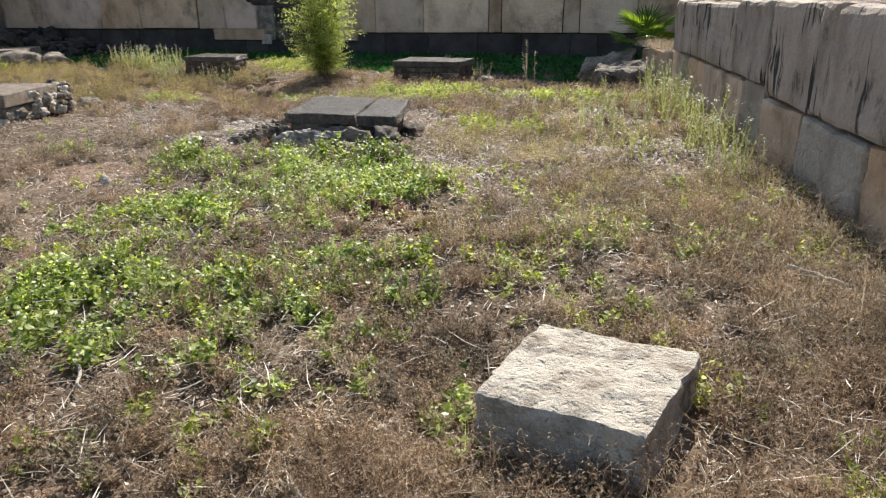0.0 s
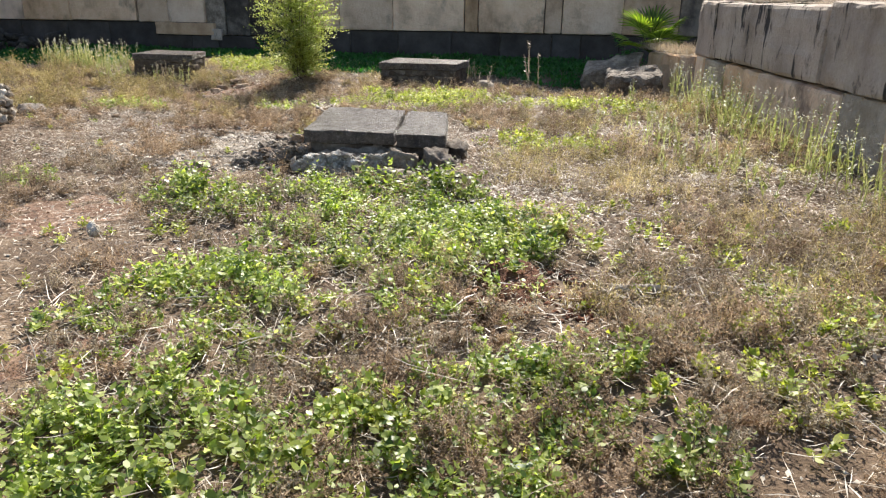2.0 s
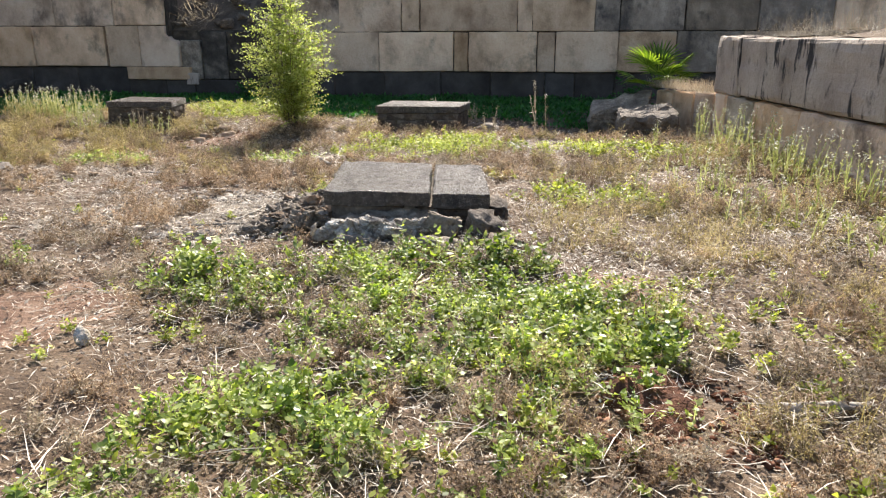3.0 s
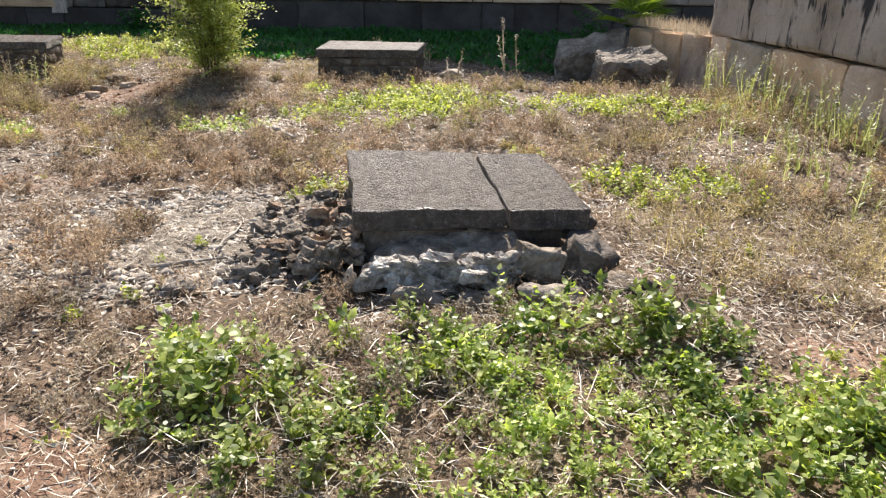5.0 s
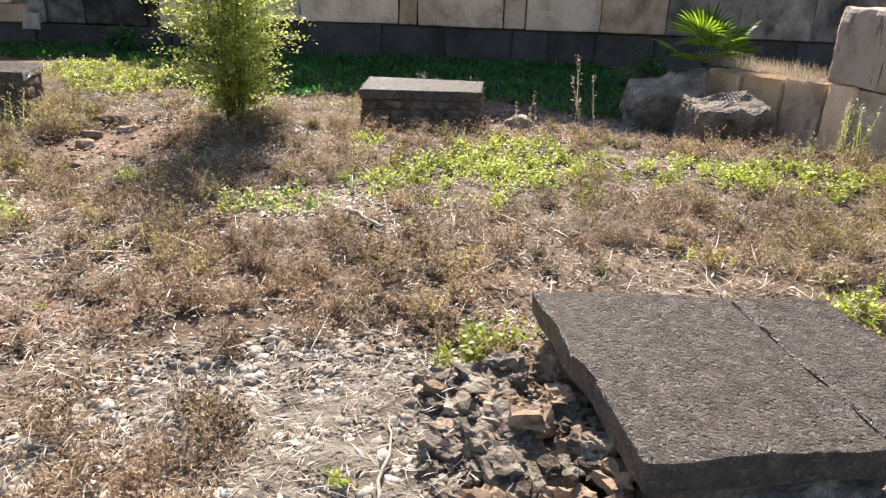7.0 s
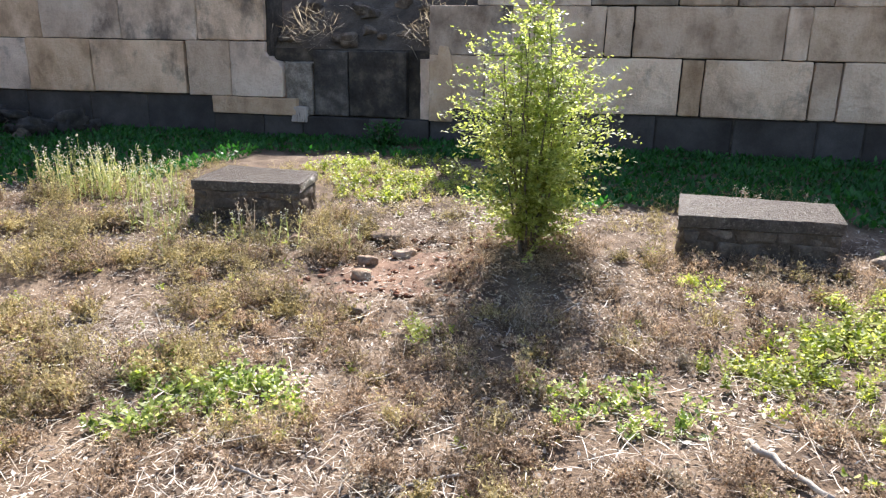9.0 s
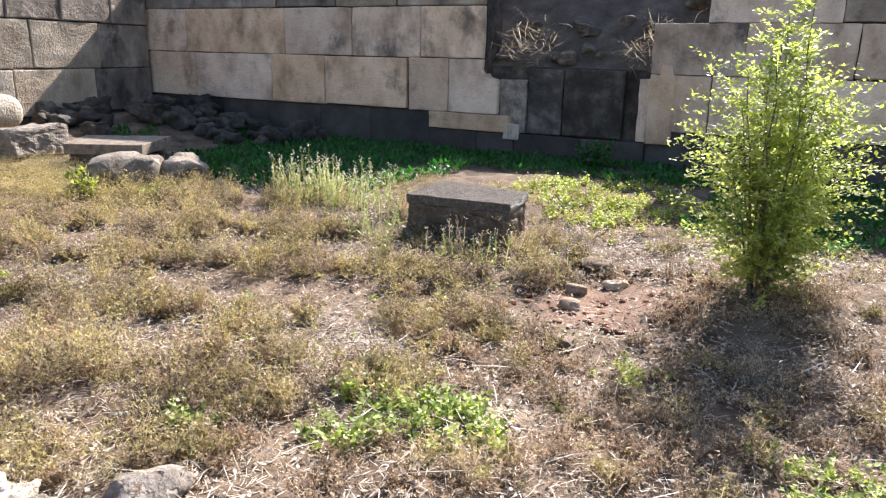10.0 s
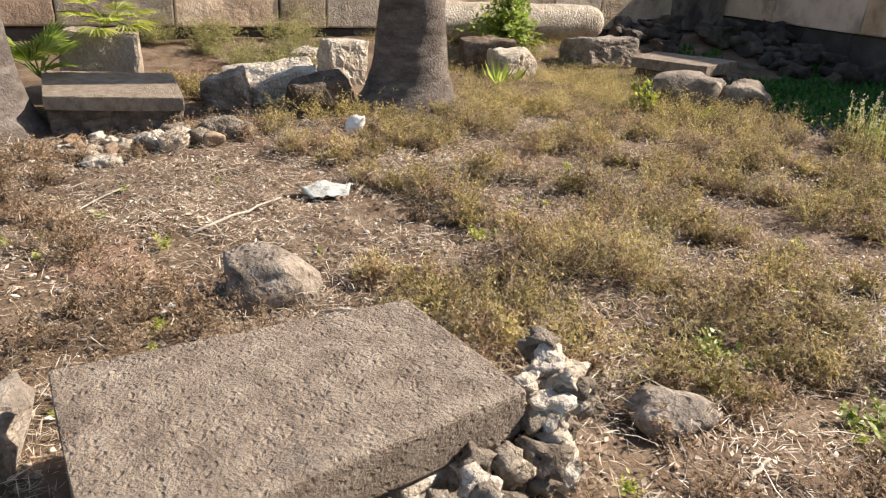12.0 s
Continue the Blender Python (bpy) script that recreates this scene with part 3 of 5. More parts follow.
wall_right = tagged(link_mesh("wall_right", rc, M_ROCK_DARK), "low limestone block wall with black weathering streaks and dry grass on top", "wall", kind="structure")


def rcourse(joints, z0, z1, mats, seed, face=0.0):
    for i, (a, b) in enumerate(zip(joints, joints[1:])):
        r = random.Random(seed * 91 + i)
        wall_block(wall_right, face + r.uniform(-0.018, 0.018), 13.45 - a, 13.45 - b, z0 + r.uniform(-0.012, 0.012), z1 + r.uniform(-0.01, 0.02), 0.45,
                   mats[r.randrange(len(mats))], seed * 17 + i, gap=0.010, frame_=RIGHT, cuts=6, rough=0.024, bevel=0.05)


rcourse((14.1, 13.65, 12.75, 11.46, 9.3, 8.42), -0.35, 0.645, (M_LIME, M_LIME, M_LIME_ROUGH), 1, 0.0)
rcourse((8.42, 7.25, 5.9, 4.4, 2.8, 1.0, -0.8, -3, -7), -0.35, 0.565, (M_LIME_ROUGH, M_LIME), 3, 0.0)
rcourse((14.15, 13.25, 9.8, 8.45), 0.655, 1.455, (M_STREAK,), 2, -0.015)
rcourse((8.45, 7.1, 6.75, 5.6, 4.3, 2.7, 1.0, -0.6, -3, -7), 0.575, 1.45, (M_STREAK,), 4, -0.015)
# its lower course runs on behind, turned a little
for i, (a, b) in enumerate(((0.02, 0.62), (0.64, 1.30), (1.32, 2.0))):
    wall_block(wall_right, 0.0, a, b, -0.35, 0.64 - 0.04 * i, 0.45, M_LIME, 300 + i, gap=0.010, cuts=6, rough=0.026, bevel=0.05,
               frame_=Matrix.Translation((0.035, 14.10, 0)) @ Matrix.Rotation(math.pi / 2 + 0.31, 4, "Z") @ Matrix.Diagonal((1, -1, 1, 1)))


# earth behind the walls
def bank(name, xs, ys, h, mat, label):
    X, Y = np.meshgrid(xs, ys)
    Z = h(X, Y)
    k = np.arange(X.size).reshape(X.shape)
    ob = arrays(name, np.stack([X, Y, Z], -1).reshape(-1, 3), np.stack([k[:-1, :-1], k[:-1, 1:], k[1:, 1:], k[1:, :-1]], -1).reshape(-1, 4), mat)
    return tagged(ob, label, "earth bank", kind="structure")


def rough_z(X, Y, a=0.08):
    return a * (np.sin(2.3 * X + 1.1 * Y) + np.sin(4.1 * Y - 3.3 * X) * 0.6 + np.sin(9.7 * X + 6.1 * Y) * 0.35)


bank("earth_bank", np.arange(-12.9, -7.5, 0.1), np.concatenate([np.arange(WY + 0.34, WY + 5.4, 0.14), [WY + 8, WY + 20]]),
     lambda X, Y: np.minimum(1.57 + (Y - WY - 0.3) * 0.90, 5.22) + rough_z(X, Y, 0.04) * np.clip((Y - WY - 0.3) * 3, 0, 1), M_EARTH,
     "dark collapsed earth slope with roots above a broken wall bay")
bank("earth_terrace", np.concatenate([np.arange(-30, -12.1, 1.5), [-12.15]]), np.array([WY + 0.7, WY + 1.7, WY + 5.1, WY + 8, WY + 20]), lambda X, Y: np.clip(1.55 + (Y - WY - 0.3) * 0.90, 1.9, 5.2), M_EARTH, "bare soil terrace behind the tall wall")
bank("earth_terrace", np.concatenate([[-8.2], np.arange(-8, 12.1, 1.5)]), np.array([WY + 0.7, WY + 1.7, WY + 5.1, WY + 8, WY + 20]), lambda X, Y: np.clip(1.55 + (Y - WY - 0.3) * 0.90, 1.9, 5.2), M_EARTH, "bare soil terrace behind the tall wall")


def right_x(y):
    return 0.13 + (13.45 - y) * 0.95 / 6.4


s_ = np.linspace(0, 1, 22)
ys_t = np.arange(-6, 13.3, 0.35)
X_t = np.stack([right_x(ys_t) + 0.42 + s_[i] * (9 - right_x(ys_t) - 0.4) for i in range(len(s_))], 1)
Y_t = np.repeat(ys_t[:, None], len(s_), 1)
Z_t = 1.42 + 0.35 * np.clip((X_t - right_x(Y_t) - 0.5) / 3, 0, 1) + rough_z(X_t, Y_t, 0.03)
k_ = np.arange(X_t.size).reshape(X_t.shape)
tagged(arrays("earth_terrace", np.stack([X_t, Y_t, Z_t], -1).reshape(-1, 3), np.stack([k_[:-1, :-1], k_[:-1, 1:], k_[1:, 1:], k_[1:, :-1]], -1).reshape(-1, 4), M_GROUND),
       "dry grassy soil filling the terrace behind the low wall", "earth bank", kind="structure")
fm = bmesh.new()
q0, q1 = (right_x(13.2) + 0.42, 13.25), (9, 13.25)
n_ = 24
top = [fm.verts.new((q0[0] + (q1[0] - q0[0]) * i / n_, 13.25 + 0.10 * math.sin(i * 1.7), 1.46 + 0.2 * i / n_)) for i in range(n_ + 1)]
bot = [fm.verts.new((q0[0] - 0.1 + (q1[0] - q0[0]) * i / n_, 14.7 + 0.2 * math.sin(i * 2.3), -0.1)) for i in range(n_ + 1)]
for i in range(n_):
    fm.faces.new((top[i], top[i + 1], bot[i + 1], bot[i]))
tagged(link_mesh("earth_slope", fm, M_EARTH), "dark earth slope at the open end of the terrace", "earth bank", kind="structure")

# ---- soil and mortar ----
patch("soil_patch", -5.15, 6.05, 0.55, 0.65, M_RED, "bare reddish soil patch among dry litter", 0.010, 0.3, 1)
patch("soil_patch", -1.95, 5.35, 0.20, 0.30, M_BURROW, "fresh dark red soil thrown from a burrow", 0.05, 0.3, 2, uneven=0.09)
patch("soil_patch", -1.90, 6.80, 0.28, 0.50, M_RED, "bare reddish soil patch among dry litter", 0.010, 0.5, 3)
patch("soil_patch", -3.76, 4.20, 0.40, 0.30, M_RED, "bare reddish soil patch among dry litter", 0.010, 0.9, 4)
patch("soil_patch", -1.83, 1.85, 0.35, 0.40, M_RED, "bare reddish soil patch among dry litter", 0.010, 0.2, 5)
patch("soil_patch", -6.6, 9.4, 0.75, 0.35, M_RED, "bare reddish soil patch among dry litter", 0.010, 0.2, 6)
patch("soil_patch", -7.6, 13.4, 0.7, 0.6, M_RED, "stony reddish soil beside a pedestal", 0.010, 0.2, 8)
patch("soil_patch", -10.6, 7.4, 0.5, 0.35, M_RED, "bare reddish soil patch among dry litter", 0.010, 0.2, 9)
patch("mortar_floor", -6.25, 7.95, 0.45, 0.62, M_MORTAR, "broken edge of a pale lime mortar floor", 0.018, 0.4, 10, 40, 0.03)
mortar_floor = patch("mortar_floor", -5.20, 8.35, 0.95, 0.85, M_MORTAR, "pale pebbly lime mortar floor remnant", 0.022, 0.2, 7, 40, 0.03)


# ---- pedestals and slabs ----
def quad_slab(corners, thick, mat, name, parent, seed=0, bevel=0.018, rough=0.009, cuts=9, label=""):
    """A slab by its four top corners (front left, front right, back right, back left)."""
    bm = bmesh.new()
    t = [bm.verts.new(c) for c in corners]
    b = [bm.verts.new((c[0], c[1], c[2] - thick)) for c in corners]
    bm.faces.new(t)
    bm.faces.new(b[::-1])
    for i in range(4):
        bm.faces.new((t[i], b[i], b[(i + 1) % 4], t[(i + 1) % 4]))
    bmesh.ops.recalc_face_normals(bm, faces=bm.faces[:])
    bmesh.ops.bevel(bm, geom=bm.edges[:], offset=bevel, segments=2, affect="EDGES", profile=0.6)
    bmesh.ops.subdivide_edges(bm, edges=[e for e in bm.edges if e.calc_length() > 0.15], cuts=cuts, use_grid_fill=True)
    off = Vector((seed * 2.1, seed, 0))
    mid = sum((Vector(c) for c in corners), Vector()) / 4
    for v in bm.verts:
        chip = max(0, noise.noise((v.co + off) * 3.1) - 0.12) * rough * 6
        flat_ = Vector((v.co.x - mid.x, v.co.y - mid.y, 0))
        if flat_.length > 0.35:
            v.co -= flat_.normalized() * chip * 0.25
        v.co += noise.noise_vector((v.co + off) * 6) * rough + noise.noise_vector((v.co + off) * 19) * rough * 0.6
    ob = link_mesh(name, bm, mat, None, label)
    return under(ob, parent)


def shrink(corners, k, z):
    cx, cy = sum(c[0] for c in corners) / 4, sum(c[1] for c in corners) / 4
    return [(cx + (c[0] - cx) * k, cy + (c[1] - cy) * k, z) for c in corners]


# two-slab pedestal that the walk passes
tomb = tagged(empty("slab_pedestal", -3.5, 8.4, G(-3.5, 8.4)), "weathered grey two-slab pedestal on a crumbling mortar and rubble base", "pedestal", "stone pedestals")
quad_slab([(-4.10, 7.824, 0.330), (-3.292, 7.895, 0.320), (-3.425, 8.87, 0.378), (-4.25, 8.92, 0.378)], 0.115, M_SLAB_DARK, "slab", tomb, 1, 0.016, 0.013, 12)
quad_slab([(-3.264, 7.897, 0.310), (-2.825, 7.930, 0.312), (-2.985, 8.862, 0.374), (-3.397, 8.885, 0.372)], 0.115, M_SLAB_DARK, "slab", tomb, 2, 0.016, 0.013, 12)
quad_slab([(-4.06, 7.84, 0.215), (-2.95, 7.97, 0.20), (-3.05, 8.80, 0.25), (-4.12, 8.85, 0.25)], 0.35, M_ROCK_DARK, "core", tomb, 3, 0.04, 0.03, 6)
quad_slab([(-4.02, 7.62, 0.10), (-3.22, 7.66, 0.13), (-3.2, 8.0, 0.20), (-4.0, 7.95, 0.17)], 0.30, M_MORTAR, "plaster_bed", tomb, 4, 0.03, 0.042, 20, "pitted grey lime plaster bed")
for i, (x, y, sx, sy, sz, m, z) in enumerate((
        (-3.15, 7.62, 0.34, 0.26, 0.24, M_ROCK, 0.13), (-2.88, 7.72, 0.34, 0.36, 0.30, M_ROCK_DARK, 0.10), (-3.12, 7.36, 0.30, 0.24, 0.20, M_ROCK, 0.03),
        (-2.66, 7.52, 0.30, 0.26, 0.20, M_ROCK_DARK, 0.02), (-3.92, 7.56, 0.24, 0.20, 0.22, M_PLASTER, 0.09), (-3.78, 7.53, 0.26, 0.18, 0.20, M_PLASTER, 0.10),
        (-3.63, 7.56, 0.28, 0.18, 0.20, M_PLASTER, 0.10), (-3.48, 7.54, 0.26, 0.20, 0.19, M_PLASTER, 0.11), (-3.34, 7.57, 0.26, 0.18, 0.20, M_PLASTER, 0.12), (-3.75, 7.42, 0.26, 0.2, 0.18, M_ROCK, 0.02), (-3.45, 7.38, 0.24, 0.18, 0.16, M_ROCK, 0.02),
        (-4.10, 7.55, 0.07, 0.06, 0.16, M_ROCK_PALE, 0.06), (-2.85, 8.5, 0.3, 0.5, 0.26, M_ROCK_DARK, 0.05), (-3.5, 8.95, 0.7, 0.2, 0.25, M_ROCK_DARK, 0.08))):
    under(link_mesh("stone", rock_bm((x, y, z), (sx, sy, sz), 40 + i, 0.75 if m is M_PLASTER else 0.45, 4 if m is M_PLASTER else 3), m, None, "", m is not M_PLASTER), tomb)
under(link_mesh("rubble_core", rock_bm((-4.36, 8.28, 0.0), (0.40, 0.95, 0.12), 88, 0.9, 4, chips=2), M_MORTAR, None, "crumbling dark rubble masonry", False), tomb)
rr = random.Random(3)
for i in range(150):
    x, y = rr.uniform(-4.70, -4.08), rr.uniform(7.70, 8.80)
    s = rr.uniform(0.06, 0.17)
    z = G(x, y) + 0.01 + 0.14 * max(0, (x + 4.65) / 0.5) * rr.uniform(0.5, 1.1)
    under(link_mesh("stone", rock_bm((x, y, z), (s, s * rr.uniform(0.7, 1.2), s * rr.uniform(0.6, 0.9)), 60 + i, 0.75, 3, 0, rr.uniform(0, 3), 5),
                    rr.choice((M_ROCK_DARK, M_ROCK_TAN, M_MORTAR, M_ROCK, M_MORTAR)), None, "", False), tomb)


def rubble_pedestal(name, corners, thick, label, body_mat, top_mat, seed, base_k=0.96, stones=9):
    cx, cy = sum(c[0] for c in corners) / 4, sum(c[1] for c in corners) / 4
    th = tagged(empty(name, cx, cy, G(cx, cy)), label, "pedestal", "stone pedestals")
    quad_slab(corners, thick, top_mat, "slab", th, seed, 0.014, 0.006)
    z = min(c[2] for c in corners) - thick
    quad_slab(shrink(corners, base_k, z + 0.004), z + 0.25, body_mat, "base", th, seed + 1, 0.03, 0.022)
    r = random.Random(seed)
    cs = shrink(corners, base_k, z)
    mats = (M_ROCK_DARK, M_ROCK_DARK) if body_mat is M_ROCK_DARK else (M_ROCK_PALE, M_MORTAR)
    k = 0
    for side in range(4):
        p, q = Vector(cs[side]), Vector(cs[(side + 1) % 4])
        p.z = q.z = 0
        run = (q - p).length
        out = Vector((q.y - p.y, p.x - q.x, 0)).normalized()
        turn = math.atan2(q.y - p.y, q.x - p.x)
        zz = G(cx, cy) - 0.10
        while zz < z - 0.03:
            hgt = min(r.uniform(0.10, 0.16), z - zz)
            along = 0.0
            while along < run - 0.05:
                wid = min(r.uniform(0.2, 0.5), run - along)
                c = p + (q - p) * ((along + wid / 2) / run) + out * r.uniform(-0.085, -0.04)
                bm = box_bm(-wid / 2 + 0.002, wid / 2 - 0.002, -0.06, 0.06, -hgt / 2 + 0.001, hgt / 2 - 0.001, 0.022, 0.02, 2, 0.022, seed * 50 + k)
                bm.transform(Matrix.Translation((c.x, c.y, zz + hgt / 2)) @ Matrix.Rotation(turn, 4, "Z"))
                under(link_mesh("stone", bm, r.choice(mats), None, "", True), th)
                k += 1
                along += wid
            zz += hgt
    for i in range(stones):
        f = r.random()
        x = cs[0][0] + (cs[1][0] - cs[0][0]) * f
        y = cs[0][1] + (cs[1][1] - cs[0][1]) * f - r.uniform(0.02, 0.10)
        s = r.uniform(0.12, 0.24)
        under(link_mesh("stone", rock_bm((x, y, G(x, y) + s * 0.15), (s, s * 0.8, s * 0.7), seed * 9 + i, 0.45, 3), r.choice(mats), None, "", True), th)
    return th


rubble_pedestal("slab_pedestal", [(-5.221, 14.213, 0.385), (-3.849, 14.258, 0.385), (-3.75, 15.02, 0.40), (-5.14, 15.12, 0.40)], 0.11,
                "low stone pedestal with a pale-edged slab on rubble", M_ROCK_DARK, M_SLAB_DARK, 11)
rubble_pedestal("slab_pedestal", [(-10.061, 14.348, 0.395), (-8.90, 14.47, 0.395), (-8.98, 15.15, 0.41), (-10.10, 15.22, 0.41)], 0.10,
                "low square grey stone pedestal beside flowering weeds", M_ROCK_DARK, M_SLAB_DARK, 21, 0.97, 6)
rubble_pedestal("slab_pedestal", [(-7.80, 7.60, 0.45), (-8.17, 8.84, 0.45), (-8.89, 8.66, 0.45), (-8.67, 7.42, 0.45)], 0.17,
                "large pitted brown-grey slab on white rubble masonry", M_MORTAR, M_SLAB, 31, 0.94, 6)
rubble_pedestal("slab_pedestal", [(-13.70, 6.75, 0.36), (-13.56, 7.94, 0.36), (-14.85, 7.86, 0.38), (-15.05, 6.57, 0.38)], 0.13,
                "grey slab pedestal between palm trunks", M_ROCK_DARK, M_SLAB, 41, 0.95, 6)
rubble_pedestal("slab_pedestal", [(-16.4, 14.72, 0.40), (-15.0, 15.02, 0.46), (-15.45, 15.95, 0.48), (-17.0, 15.55, 0.42)], 0.16,
                "tilted flat grey slab resting on rounded boulders", M_ROCK_DARK, M_SLAB, 51, 0.9, 5)

# pale cut block near the start
block_thing = empty("cut_block", -0.26, 2.93, G(-0.26, 2.93))
tagged(block_thing, "pale rough-topped limestone block half buried in dry weeds", "stone block")
quad_slab([(-0.635, 2.73, 0.225), (-0.055, 2.575, 0.25), (0.135, 3.235, 0.225), (-0.505, 3.335, 0.235)], 0.36, M_PALE, "stone", block_thing, 5, 0.02, 0.017, 22)


def broken_block(x, y, size, turn, tilt, mat, label, seed, lift=0.0):
    """A squared stone with broken corners, lying askew."""
    bm = box_bm(-size[0] / 2, size[0] / 2, -size[1] / 2, size[1] / 2, -size[2] / 2, size[2] / 2, 0.035, 0.09 * min(size), 10, 0.032, seed)
    r = random.Random(seed)
    for _ in range(3):
        w = Vector((r.choice((-1, 1)) * r.uniform(0.4, 1), r.choice((-1, 1)) * r.uniform(0.4, 1), r.uniform(0.4, 1))).normalized()
        far = 0.37 * (abs(w.x) * size[0] + abs(w.y) * size[1] + abs(w.z) * size[2])
        for v in bm.verts:
            over = v.co.dot(w) - far
            if over > 0:
                v.co -= w * over * 0.85
    bm.transform(Matrix.Translation((x, y, G(x, y) + size[2] * 0.40 + lift)) @ Euler((radians(tilt), radians(tilt * 0.7), radians(turn))).to_matrix().to_4x4())
    return tagged(link_mesh("broken_block", bm, mat), label, "stone block")


# ---- rocks ----
sb = box_bm(-0.46, 0.46, -0.30, 0.30, -0.36, 0.30, 0.05, 0.05, 10, 0.04, 61)
for v in sb.verts:
    v.co.z += (0.30 * v.co.x - 0.05) * max(0, v.co.z + 0.2)
    v.co.x += 0.12 * v.co.z
sb.transform(Matrix.Translation((-1.22, 15.75, 0.10)) @ Matrix.Rotation(radians(-6), 4, "Z") @ Matrix.Rotation(radians(17), 4, "X"))
tagged(link_mesh("boulder", sb, M_ROCK), "large pale boulder with a slanting flat top", "rock")
sq = box_bm(-0.44, 0.44, -0.34, 0.34, -0.34, 0.26, 0.05, 0.06, 10, 0.05, 62)
for v in sq.verts:
    v.co.x *= 1 - 0.14 * max(0, 0.1 - v.co.z)
    v.co.z += 0.05 * v.co.x
sq.transform(Matrix.Translation((-0.89, 14.6, 0.06)) @ Matrix.Rotation(radians(5), 4, "Z") @ Matrix.Rotation(radians(13), 4, "X"))
tagged(link_mesh("boulder", sq, M_ROCK), "grey squat boulder with a pale flat top", "rock")
rock("rock", -10.02, 8.28, (0.44, 0.52, 0.42), M_ROCK, "angular grey boulder with a pale broken side", 3, 0.22, rough=0.16, chips=10, sub=4)
rock("rock", -8.40, 9.62, (0.34, 0.42, 0.20), M_ROCK, "low grey stone among dry weeds", 4, 0.3)
masonry = tagged(empty("masonry_lump", -8.1, 8.7, G(-8.1, 8.7)), "crumbling white rubble masonry along the edge of a slab", "masonry")
rm = random.Random(31)
for i in range(64):
    f = rm.random()
    x, y = -8.42 + 0.62 * f + rm.gauss(0, 0.05), 9.02 - 0.42 * f * f - 0.75 * max(0, f - 0.55) * 1.6 + rm.gauss(0, 0.06)
    s_k = rm.uniform(0.08, 0.17)
    z = G(x, y) + rm.uniform(0.02, 0.40 - 0.10 * f)
    under(link_mesh("stone", rock_bm((x, y, z), (s_k, s_k * rm.uniform(0.8, 1.2), s_k * rm.uniform(0.7, 1.0)), 700 + i, 0.55, 3, 0, rm.uniform(0, 3)),
                    rm.choice((M_ROCK_PALE, M_ROCK_PALE, M_MORTAR)), None, "", True), masonry)
rock("rock", -8.72, 7.12, (0.52, 0.46, 0.50), M_ROCK, "grey rubble stone at the end of a slab", 16, 0.25, rough=0.4)
rock("rock", -14.48, 14.22, (0.85, 1.3, 0.66), M_ROCK, "rounded brown boulder under a tilted slab", 7, 0.22)
rock("rock", -14.15, 14.95, (0.6, 0.7, 0.60), M_ROCK, "craggy grey boulder at the end of a slab", 8, 0.22, rough=0.45)
db = box_bm(-0.42, 0.42, -0.6, 0.6, -0.25, 0.25, 0.06, 0.05, 10, 0.035, 14)
db.transform(Matrix.Translation((-18.0, 15.1, G(-18.0, 15.1) + 0.2)) @ Euler((0, radians(-5), radians(12))).to_matrix().to_4x4())
tagged(link_mesh("stone_block", db, M_ROCK), "brown-grey squared stone block beside a tilted slab", "stone block")
rw = random.Random(77)
for i in range(34):
    f = rw.random()
    x, y = -13.25 + rw.gauss(0, 0.22) + 0.25 * (1 - f), 6.9 + 1.45 * f
    s_k = rw.uniform(0.10, 0.20) + 0.26 * f * rw.random()
    rock("rubble_stone", x, y, (s_k, s_k * rw.uniform(0.8, 1.4), s_k * rw.uniform(0.6, 0.9)), rw.choice((M_ROCK_PALE, M_ROCK_PALE, M_ROCK_TAN, M_MORTAR)),
         "pale broken masonry stone in front of a slab", 500 + i, 0.25, group="white rubble", rough=0.3, turn=rw.uniform(0, 3), chips=14)
broken_block(-14.5, 9.38, (0.42, 0.66, 0.42), 12, 6, M_ROCK_DARK, "dark angular stone beside a palm trunk", 12)
broken_block(-14.95, 8.42, (0.34, 0.46, 0.44), -20, 14, M_ROCK, "dark angular stone with a white edge", 13)
broken_block(-16.5, 10.08, (0.52, 0.56, 0.66), 15, -7, M_ROCK_PALE, "tall pale broken block beside a palm trunk", 14)
broken_block(-17.2, 9.72, (0.4, 0.42, 0.42), 40, 9, M_ROCK_PALE, "pale broken block in a rubble row", 15)
broken_block(-17.03, 12.92, (0.5, 0.66, 0.44), 20, 5, M_ROCK_PALE, "pale stone in front of a fallen column", 17)
broken_block(-17.73, 12.77, (0.6, 0.8, 0.54), -10, 3, M_ROCK_DARK, "dark flat-topped stone block", 18)
bb = box_bm(-0.25, 0.25, -0.52, 0.52, -0.21, 0.21, 0.05, 0.05, 10, 0.035, 9)
bb.transform(Matrix.Translation((-15.25, 8.98, 0.20)) @ Euler((radians(8), radians(14), radians(-8))).to_matrix().to_4x4())
tagged(link_mesh("broken_block", bb, M_ROCK_PALE), "rough-hewn pale block lying tilted in rubble", "stone block")
ub = box_bm(-16.0, -15.25, 6.74, 7.52, G(-15.4, 7.1) - 0.1, 0.74, 0.05, 0.03, 6, 0.03, 4)
tagged(link_mesh("upright_block", ub, M_LIME_ROUGH), "upright limestone block with dry grass growing on top", "stone block")
rn = random.Random(23)
for i in range(13):
    x, dy = rn.uniform(-12.0, -8.4), rn.uniform(0.45, 1.7)
    s_k = rn.uniform(0.25, 0.55)
    rock("rock", x, WY + dy, (s_k, s_k * 0.8, s_k * 0.6), M_ROCK_DARK, "dark stone fallen in the collapsed wall bay", 200 + i, 0.3, 1.55 + (dy - 0.3) * 0.90, group="collapsed bay stones", rough=0.35)
# corner rubble: the corner's deep shade is put into the stone colour
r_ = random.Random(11)
